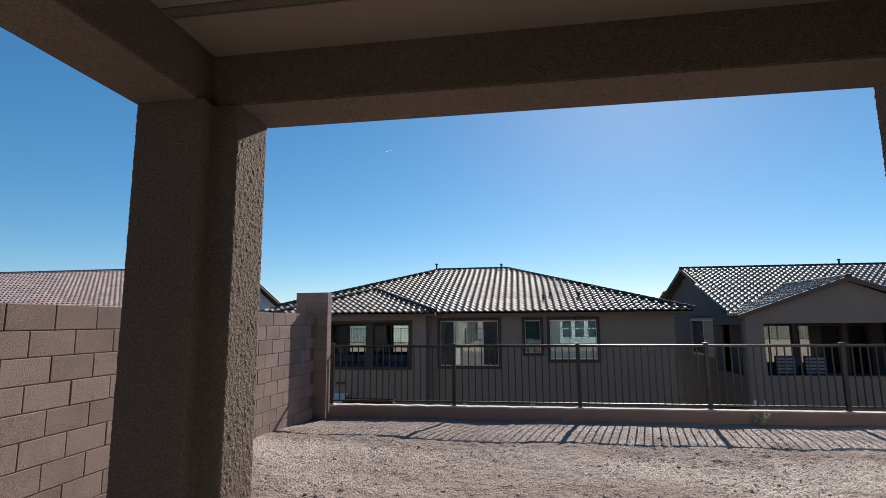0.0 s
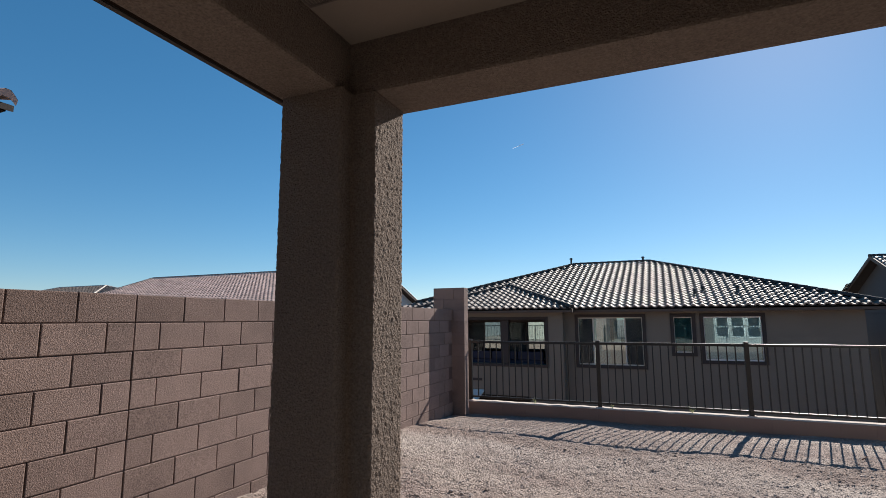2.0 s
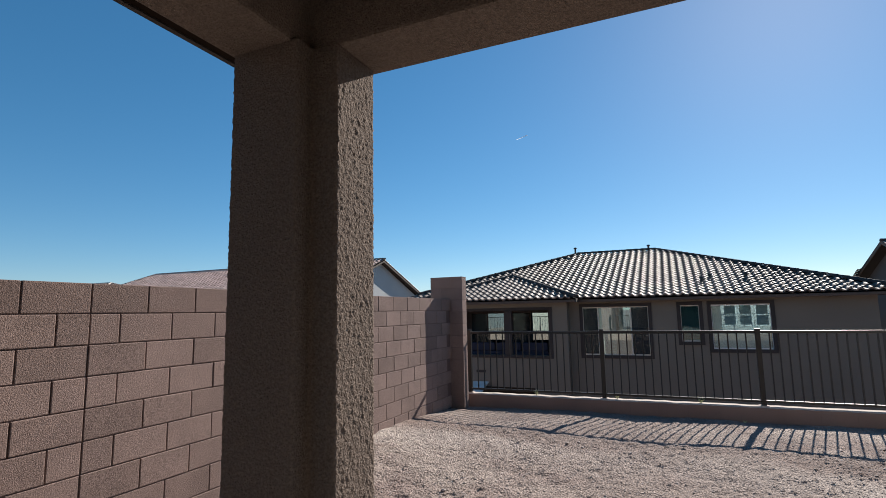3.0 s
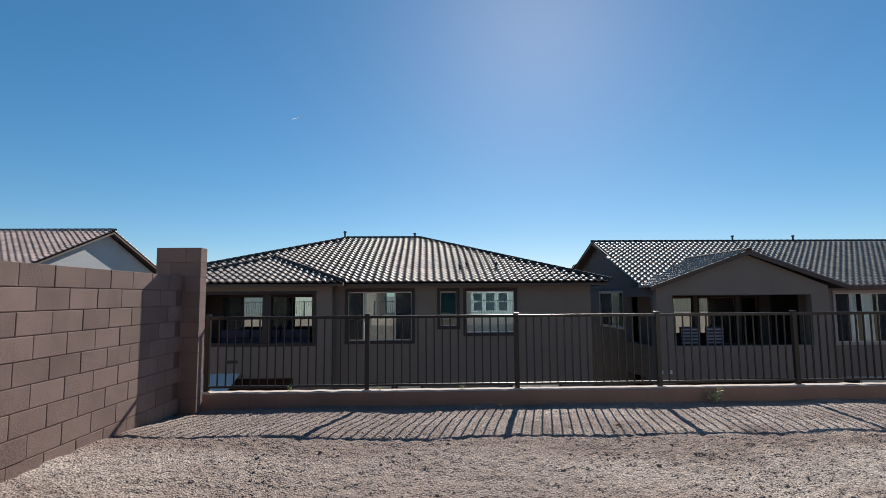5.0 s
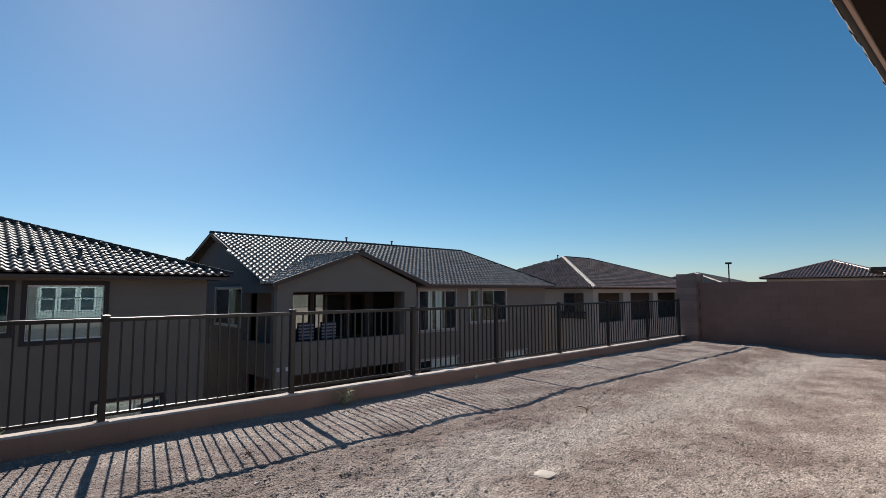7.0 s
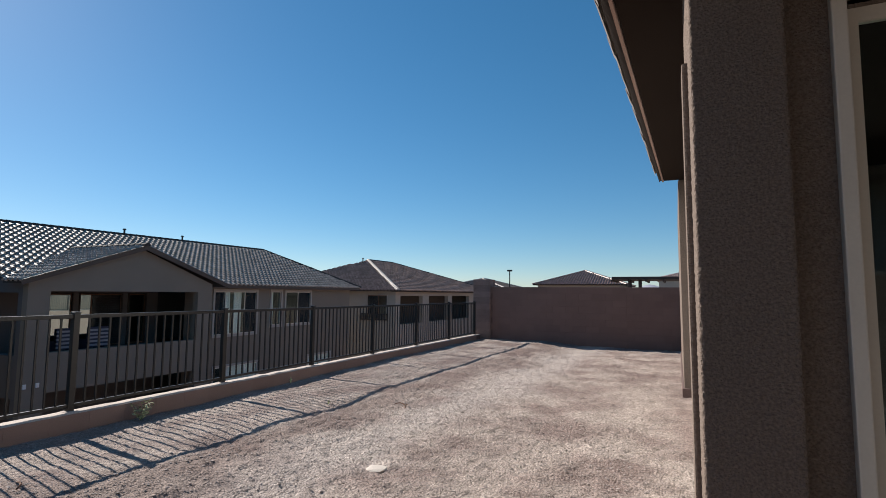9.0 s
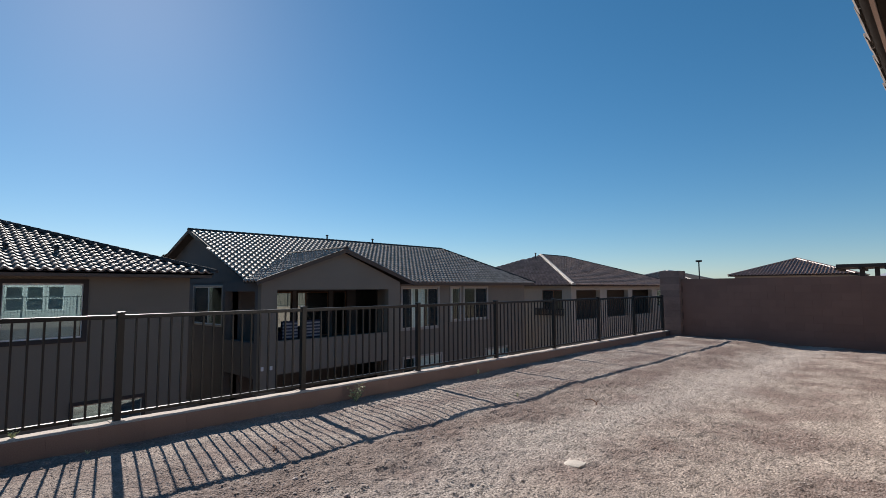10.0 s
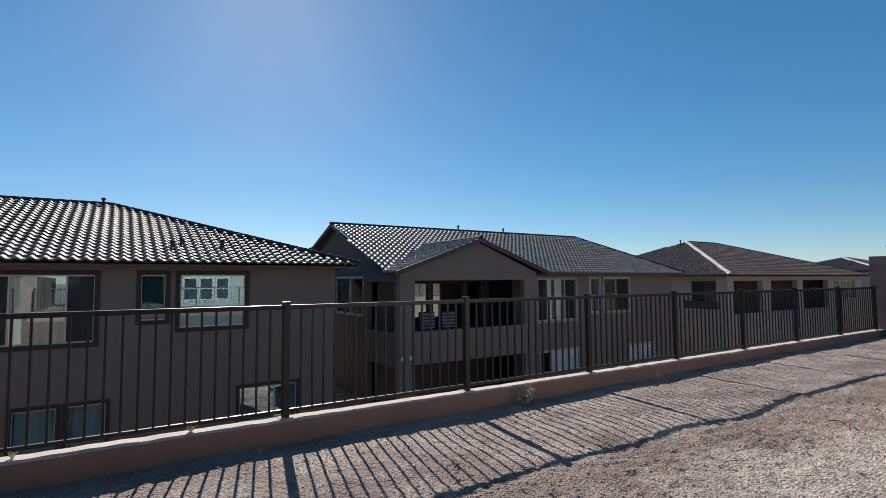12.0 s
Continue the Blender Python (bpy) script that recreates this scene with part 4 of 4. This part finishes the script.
    part("rake_board", prism("rake_board", [(10.30, 35.9, EZ - 0.10), (10.30, 35.9, EZ + 0.05), (10.42, RY, RZ + 0.07), (10.42, RY, RZ - 0.12)], (0.05, 0, 0), M["fascia"]), r)
    for a, b in (((10.4, RY, RZ), (29.05, RY, RZ)), ((29.0, RY, RZ), (31.25, 21.85, EZ)), ((14.33, G0 - 0.05, 3.42), (14.33, 25.6, 3.42))):
        ridge_caps(r, a, b, "deck")
    for x in (18.7, 22.3):
        vent_pipe(r, x, RY, RZ + 0.05, 0.3)
    for x in (12.18, 13.30):
        c = thing("patio_chair", (x, 22.2, -0.8), "dark patio chair with a striped white cushion on the balcony", "chair", "balcony chairs")
        part_each("frame", [(x - 0.32, 21.9, -0.8, x - 0.26, 22.5, -0.2), (x + 0.26, 21.9, -0.8, x + 0.32, 22.5, -0.2), (x - 0.26, 21.9, -0.48, x + 0.26, 22.5, -0.42)], M["cushion_dark"], c)
        part_each("cushion", [(x - 0.36, 21.75, -0.45 + 0.14 * i, x + 0.36, 21.9, -0.38 + 0.14 * i) for i in range(5)], M["cushion"], c, label="white bands of the cushion")
        part("cushion_back", boxes("chair_cushion_back", [(x - 0.36, 21.77, -0.5, x + 0.36, 21.93, 0.26)], M["cushion_dark"], 0.02), c)


def house_c():
    h = thing("house", (45, 28, LOW), "cream stucco house with a colonnaded patio and brown tiled hip roof", "house", "rear row houses")
    Y, X0, X1 = 21.0, 34.7, 56.5
    OP = [(35.45, 39.25, -0.75, 1.46), (40.45, 44.5, -0.75, 1.46), (45.4, 49.8, -0.75, 1.46), (51.05, 55.2, -0.2, 1.46)]
    part("wall", boxes("house_wall", wall_x(X0, X1, Y, Y + 0.35, LOW, 1.85, OP), M["wall_c"]), h)
    SW = (21.75, 23.5, 0.0, 1.48)
    part("wall", boxes("side_wall", wall_y(Y + 0.35, 35.0, X0, X0 + 0.25, LOW, 1.85, [SW]), M["wall_c"]), h)
    window(h, *SW, X0, "trim_light", lites=(0.45,), across="y", trim_w=0.05, vinyl="trim_wood", screens=(1,))
    part("balcony_rail", boxes("balcony_rail", [(X0 - 0.12, 21.6, -0.42, X0 - 0.06, 24.1, -0.34), (X0 - 0.12, 21.6, 0.0, X0 - 0.06, 24.1, 0.08)]
                               + [(X0 - 0.11, 21.62 + 0.11 * i, -0.34, X0 - 0.07, 21.66 + 0.11 * i, 0.0) for i in range(23)], M["trim_dark"]), h, "dark slatted balcony rail")
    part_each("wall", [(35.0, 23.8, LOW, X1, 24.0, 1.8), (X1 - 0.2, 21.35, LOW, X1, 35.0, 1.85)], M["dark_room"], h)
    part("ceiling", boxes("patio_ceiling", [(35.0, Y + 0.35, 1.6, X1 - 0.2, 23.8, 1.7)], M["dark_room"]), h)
    window(h, 51.1, 55.15, -0.15, 1.41, Y + 0.05, "trim_light", lites=(0.33, 0.66), trim_w=0.04)
    r = part("roof", boxes("eave_soffit", [(34.2, 20.5, 1.76, 57.0, 21.1, 1.82)], M["fascia"]), h)
    E, R, RY = 1.85, 4.74, 28.2
    a, b, c, d = (34.2, 20.5, E), (57.0, 20.5, E), (57.0, 35.9, E), (34.2, 35.9, E)
    p, q = (41.9, RY, R), (46.4, RY, R)
    tiled_slope(r, [a, b, q, p], "tile_brown", singles=60)
    tiled_slope(r, [d, a, p], "tile_brown")
    tiled_slope(r, [b, c, q], "tile_brown")
    tiled_slope(r, [c, d, p, q], "tile_brown")
    ridge_caps(r, p, a, "ridge_light", 0.15)
    ridge_caps(r, p, q, "deck")
    ridge_caps(r, q, b, "deck")
    vent_pipe(r, 41.0, RY, R - 0.3, 0.45)


def house_d():
    h = thing("house", (-26, 28, LOW), "house with pale grey gable end and tan barrel-tiled roof", "house", "rear row houses")
    E, R, RY = 2.45, 5.28, 28.0
    part("wall", boxes("house_wall", [(-37.6, 21.1, LOW, -16.35, 34.9, E)], M["wall_d"]), h)
    part("gable", prism("side_gable", [(-16.35, 21.1, E - 0.02), (-16.35, 34.9, E - 0.02), (-16.35, RY, R - 0.12)], (-0.25, 0, 0), M["wall_d"]), h)
    r = part("roof", boxes("eave_soffit", [(-38.8, 20.5, E - 0.08, -16.0, 21.2, E - 0.02)], M["fascia"]), h)
    tiled_slope(r, [(-39.0, 20.5, E), (-15.95, 20.5, E), (-15.95, RY, R), (-37.8, RY, R)], "tile_tan", singles=40)
    tiled_slope(r, [(-15.95, 35.5, E), (-39.0, 35.5, E), (-37.8, RY, R), (-15.95, RY, R)], "tile_tan")
    tiled_slope(r, [(-39.0, 35.5, E), (-39.0, 20.5, E), (-37.8, RY, R)], "tile_tan")
    for y in (20.5, 35.5):
        part("rake_board", prism("rake_board", [(-15.95, y, E - 0.14), (-15.95, y, E + 0.03), (-15.95, RY, R + 0.05), (-15.95, RY, R - 0.16)], (-0.05, 0, 0), M["fascia"]), r)
    ridge_caps(r, (-37.8, RY, R), (-15.9, RY, R), "tile")
    ridge_caps(r, (-37.8, RY, R), (-39.0, 20.5, E), "tile")


def far_house(x0, x1, y0, y1, e, rz, wall, tile, label, base, ridge_light=False):
    h = thing("house", ((x0 + x1) / 2, (y0 + y1) / 2, base), label, "house", "far houses")
    part_each("wall", [(x0 + 0.5, y0 + 0.5, base, x1 - 0.5, y1 - 0.5, e)], M[wall], h)
    r = part("roof", boxes("eave_soffit", [(x0, y0, e - 0.1, x1, y1, e - 0.02)], M["fascia"]), h)
    a, b, c, d = (x0, y0, e), (x1, y0, e), (x1, y1, e), (x0, y1, e)
    if x1 - x0 > y1 - y0:
        k = (y1 - y0) / 2
        p, q = (x0 + k, (y0 + y1) / 2, rz), (x1 - k, (y0 + y1) / 2, rz)
        sl = [[a, b, q, p], [b, c, q], [c, d, p, q], [d, a, p]]
        hips = [(p, q), (p, a), (p, d), (q, b), (q, c)]
    else:
        k = (x1 - x0) / 2 * 0.85
        p, q = ((x0 + x1) / 2, y0 + k, rz), ((x0 + x1) / 2, y1 - k, rz)
        sl = [[d, a, p, q], [a, b, p], [b, c, q, p], [c, d, q]]
        hips = [(p, q), (p, a), (p, b), (q, c), (q, d)]
    for s in sl:
        tiled_slope(r, s, tile)
    for s in hips:
        ridge_caps(r, *s, "ridge_light" if ridge_light else tile, far=True)


house_a()
house_b()
house_c()
house_d()
far_house(-84, -62, 38, 50, 4.6, 6.6, "wall_d", "tile", "distant house with a brown tiled roof", LOW, True)
far_house(60, 73, 6.5, 17.0, 2.85, 4.6, "wall_c", "tile_warm", "distant house with a reddish tiled hip roof behind the wall", -0.2)
far_house(62, 74, 20.8, 31.0, 2.3, 3.75, "wall_c", "tile", "distant house with a grey tiled roof and pale hips", LOW, True)
far_house(75, 90, -6.0, 4.2, 3.9, 5.3, "wall_c", "tile_tan", "distant pale stucco house", -0.2)

# unseen houses added beyond both garden walls, to shape what the windows reflect
far_house(22, 38, -15.0, -1.2, 3.4, 5.6, "stucco", "tile_warm", "unseen taupe stucco house added beyond the garden wall for window reflections", -0.2)
far_house(41, 58, -15.0, -1.2, 3.4, 5.6, "stucco", "tile_warm", "unseen taupe stucco house added farther along for window reflections", -0.2)
far_house(-34, -16, -15.0, -1.2, 3.4, 5.6, "stucco_light", "tile_warm", "unseen pale stucco house added on the other side for window reflections", -0.2)

# low walls and fences of the lots on either side, along the same drop
for side, xa, xb in (("east", 18.6, 64.0), ("west", -45.0, -3.1)):
    solid("low_wall_" + side, boxes("low_wall_" + side, [(xa, 7.9, LOW, xb, 8.1, 0.2)], M["low_block"], 0.01), "low brown block wall along the next yard's edge", "wall", kind="structure")
    nf = thing("fence", ((xa + xb) / 2, 8.0, 0.2), "dark bronze iron picket fence of the next yard", "fence")
    part_each("rail", [(xa, 7.98, 0.27, xb, 8.02, 0.31), (xa, 7.98, 1.30, xb, 8.02, 1.345)], M["iron"], nf)
    part("pickets", boxes("far_pickets", [(xa + 0.122 * i, 7.99, 0.31, xa + 0.122 * i + 0.019, 8.01, 1.30) for i in range(int((xb - xa) / 0.122))], M["iron"]), nf, kind="stuff")
    for i in range(int((xb - xa) / 2.2) + 1):
        part("post", boxes("far_post", [(xa + 2.2 * i, 7.966, 0.2, xa + 2.2 * i + 0.068, 8.034, 1.37)], M["iron"]), nf)

# patio cover beyond the east wall
pc = thing("patio_cover", (36, 3, -0.2), "dark flat-roofed patio cover on posts beyond the garden wall", "patio cover")
part("roof", boxes("cover_roof", [(34.5, -3.0, 2.62, 38.5, 5.25, 2.80)], M["trim_dark"], 0.02), pc)
for y in (4.2, 3.6, -2.5):
    part("post", boxes("cover_post", [(34.8, y - 0.1, -0.2, 35.0, y + 0.1, 2.62)], M["trim_dark"]), pc)
for i in range(9):
    part("rafter", boxes("rafter", [(34.4, -2.8 + i, 2.5, 38.6, -2.7 + i, 2.62)], M["trim_dark"]), pc)

# street lamp far off
sl_ = thing("street_lamp", (60, 19.5, -0.2), "tall thin street lamp far behind the houses", "street lamp")
part("pole", boxes("lamp_pole", [(59.95, 19.75, LOW, 60.05, 19.85, 4.45)], M["iron"]), sl_)
part("head", boxes("lamp_head", [(59.85, 19.5, 4.40, 60.15, 20.1, 4.60)], M["iron"], 0.05), sl_)

# hills at the horizon
v, f = [], []
for i in range(121):
    t = i / 120
    y = -700 + 1500 * t
    hgt = 26 + 22 * noise.noise(Vector((y * 0.004, 0, 5))) + 8 * noise.noise(Vector((y * 0.02, 0, 9)))
    hgt *= smooth(260, 60, y) * smooth(-700, -500, y)
    v += [(1500, y, LOW - 1), (1640, y, max(0.0, hgt))]
    if i:
        f.append((2 * i - 2, 2 * i, 2 * i + 1, 2 * i - 1))
solid("backdrop", mesh_of("backdrop", v, f, M["hill"], True), "hazy blue-grey hills on the horizon", "hills", kind="structure")

# short vapour trail high in the sky
p, q = Vector((-1066, 4000, 1420)), Vector((-975, 4000, 1445))
up = Vector((0, 0, 1))
v = [p, p + up * 2, q + up * 4, q - up * 2, p - up * 1, q + Vector((3, 6, 1))]
solid("contrail", mesh_of("contrail", v, [(0, 3, 2, 1), (0, 4, 3), (1, 2, 5), (2, 3, 5)], M["vapour"]), "short white vapour trail high in the blue sky", "contrail", kind="structure")

# ---- loose things in the yard ----


def rock(name, x, y, r, squash, mat, label, cat, seed, grp=""):
    bm = bmesh.new()
    bmesh.ops.create_icosphere(bm, subdivisions=2, radius=r)
    for q in bm.verts:
        q.co *= 1 + 0.35 * noise.noise(q.co * (1.6 / r) + Vector((seed, 0, 0)))
        q.co.z *= squash
    me = bpy.data.meshes.new(name)
    bm.to_mesh(me)
    bm.free()
    me.materials.append(M[mat])
    solid(name, me, label, cat, grp, m=pose(x, y, yard_z(x, y) + r * squash * 0.45, 0, 0, seed * 57))


rock("flat_stone", 5.02, 4.12, 0.10, 0.13, "palestone", "flat pale stone half sunk in the gravel", "stone", 3)
_r = random.Random(11)
for i in range(26):
    x, y = _r.uniform(-2.0, 9.0), _r.uniform(3.0, 7.5)
    rock("rock", x, y, _r.uniform(0.012, 0.026), 0.6, "pebble", "small tan rock lying on the gravel", "rock", i, "loose rocks")


def weed(x, y, n, size, seed, label, z=None):
    rng = random.Random(seed)
    z0 = yard_z(x, y) if z is None else z
    w = thing("weed", (x, y, z0), label, "weed", "weeds")
    sv_, sf, lv, lf = [], [], [], []
    for i in range(n):
        a, lean, hgt = rng.uniform(0, 6.28), rng.uniform(0.1, 0.75), size * rng.uniform(0.6, 1.1)
        d = Vector((math.cos(a) * lean, math.sin(a) * lean, 1)).normalized()
        p0, p1 = Vector((x, y, z0)), Vector((x, y, z0)) + d * hgt
        side = d.cross(Vector((0.3, 0.7, 0.1))).normalized() * 0.0035
        up = d.cross(side).normalized() * 0.0035
        k = len(sv_)
        sv_ += [p0 + side, p0 - side * 0.5 + up, p0 - side * 0.5 - up, p1]
        sf += [(k, k + 1, k + 3), (k + 1, k + 2, k + 3), (k + 2, k, k + 3)]
        for j in range(7):
            q = p0 + d * hgt * (0.2 + 0.13 * j)
            b = rng.uniform(0, 6.28)
            o = Vector((math.cos(b), math.sin(b), rng.uniform(0.1, 0.9))).normalized() * size * rng.uniform(0.14, 0.3)
            s = o.cross(d).normalized() * size * 0.07
            k = len(lv)
            lv += [q, q + o * 0.5 + s, q + o, q + o * 0.5 - s, q + o * 0.5 + Vector((0, 0, 0.006))]
            lf += [(k, k + 1, k + 4), (k + 1, k + 2, k + 4), (k + 2, k + 3, k + 4), (k + 3, k, k + 4)]
    part("stems", mesh_of("stems", sv_, sf, M["leaf"]), w)
    part("leaves", mesh_of("leaves", lv, lf, M["leaf"]), w)


weed(5.21, 7.71, 15, 0.23, 1, "pale green weed growing at the foot of the low wall")
weed(1.45, 7.99, 9, 0.11, 2, "small yellow-green weed on the mortar cap", 0.22)
weed(-1.15, 7.99, 9, 0.10, 3, "small yellow-green weed on the mortar cap", 0.22)
weed(0.2, 7.99, 6, 0.08, 8, "small yellow-green weed on the mortar cap", 0.22)
weed(8.1, 7.84, 5, 0.10, 4, "small dry weed by the low wall")
weed(2.0, 7.75, 4, 0.06, 5, "tiny green weed by the low wall")
weed(6.9, 6.1, 5, 0.06, 6, "tiny dry weed in the gravel")


def twig(x, y, ln, turn, seed):
    cu = [Vector((t * ln, 0.02 * math.sin(5 * t + seed), 0.012 + 0.02 * math.sin(3.1 * t))) for t in (0, 0.25, 0.5, 0.75, 1)]
    vv, ff = [], []
    for i, p in enumerate(cu):
        rr = 0.010 * (1 - 0.13 * i)
        vv += [p + Vector((0, rr * math.cos(a), rr * math.sin(a))) for a in (0, 1.57, 3.14, 4.71)]
        if i:
            k = 4 * i
            ff += [(k - 4 + j, k - 4 + (j + 1) % 4, k + (j + 1) % 4, k + j) for j in range(4)]
    solid("twig", mesh_of("twig", vv, ff, M["twig"]), "reddish dry twig on the gravel", "twig", "twigs", m=pose(x, y, yard_z(x, y) + 0.005, 0, 0, turn))


twig(7.2, 5.0, 0.22, 30, 1)
twig(7.35, 5.1, 0.16, 100, 2)
twig(3.2, 6.3, 0.18, 60, 3)

# pebbles strewn over the yard
rng = np.random.RandomState(3)


def pebbles():
    n = 170000
    cx = rng.beta(1.1, 1.5, n) * 17.5 - 2.4
    cy = 7.85 - rng.rand(n) * 6.4
    keep = ~((cy < 1.5) & ((cx > 3.1) | (cx < -0.3)))
    cx, cy = cx[keep], cy[keep]
    n = len(cx)
    r = 0.0035 + 0.010 * rng.rand(n) ** 5
    # clods gather in patches
    for i in range(0, n, 9):
        if noise.noise(Vector((cx[i] * 0.9, cy[i] * 1.3, 11.0))) > 0.12:
            r[i] = 0.007 + 0.013 * rng.rand() ** 3
    base = np.array([(1, 0, 0), (0.3, 0.9, 0.1), (-0.8, 0.55, 0), (-0.8, -0.55, 0.1), (0.3, -0.9, 0), (0.1, 0.05, 0.36), (0, 0, -0.5)])
    tri = np.array([(0, 1, 5), (1, 2, 5), (2, 3, 5), (3, 4, 5), (4, 0, 5), (1, 0, 6), (2, 1, 6), (3, 2, 6), (4, 3, 6), (0, 4, 6)])
    a = rng.rand(n) * 6.28
    cz = np.array([ground_z(x, y) for x, y in zip(cx, cy)])
    jit = 1 + 0.35 * (rng.rand(n, 7) - 0.5)
    bx = base[None, :, 0] * np.cos(a)[:, None] - base[None, :, 1] * np.sin(a)[:, None]
    by = base[None, :, 0] * np.sin(a)[:, None] + base[None, :, 1] * np.cos(a)[:, None]
    k = r[:, None] * jit
    vv = np.stack([cx[:, None] + bx * k, cy[:, None] + by * k, cz[:, None] + base[None, :, 2] * k + r[:, None] * 0.12], -1).reshape(-1, 3)
    ff = (tri[None] + (np.arange(n) * 7)[:, None, None]).reshape(-1, 3)
    solid("gravel", mesh_of("gravel", vv, ff, M["pebble"]), "loose pinkish tan gravel strewn over the yard", "gravel", kind="stuff")


pebbles()
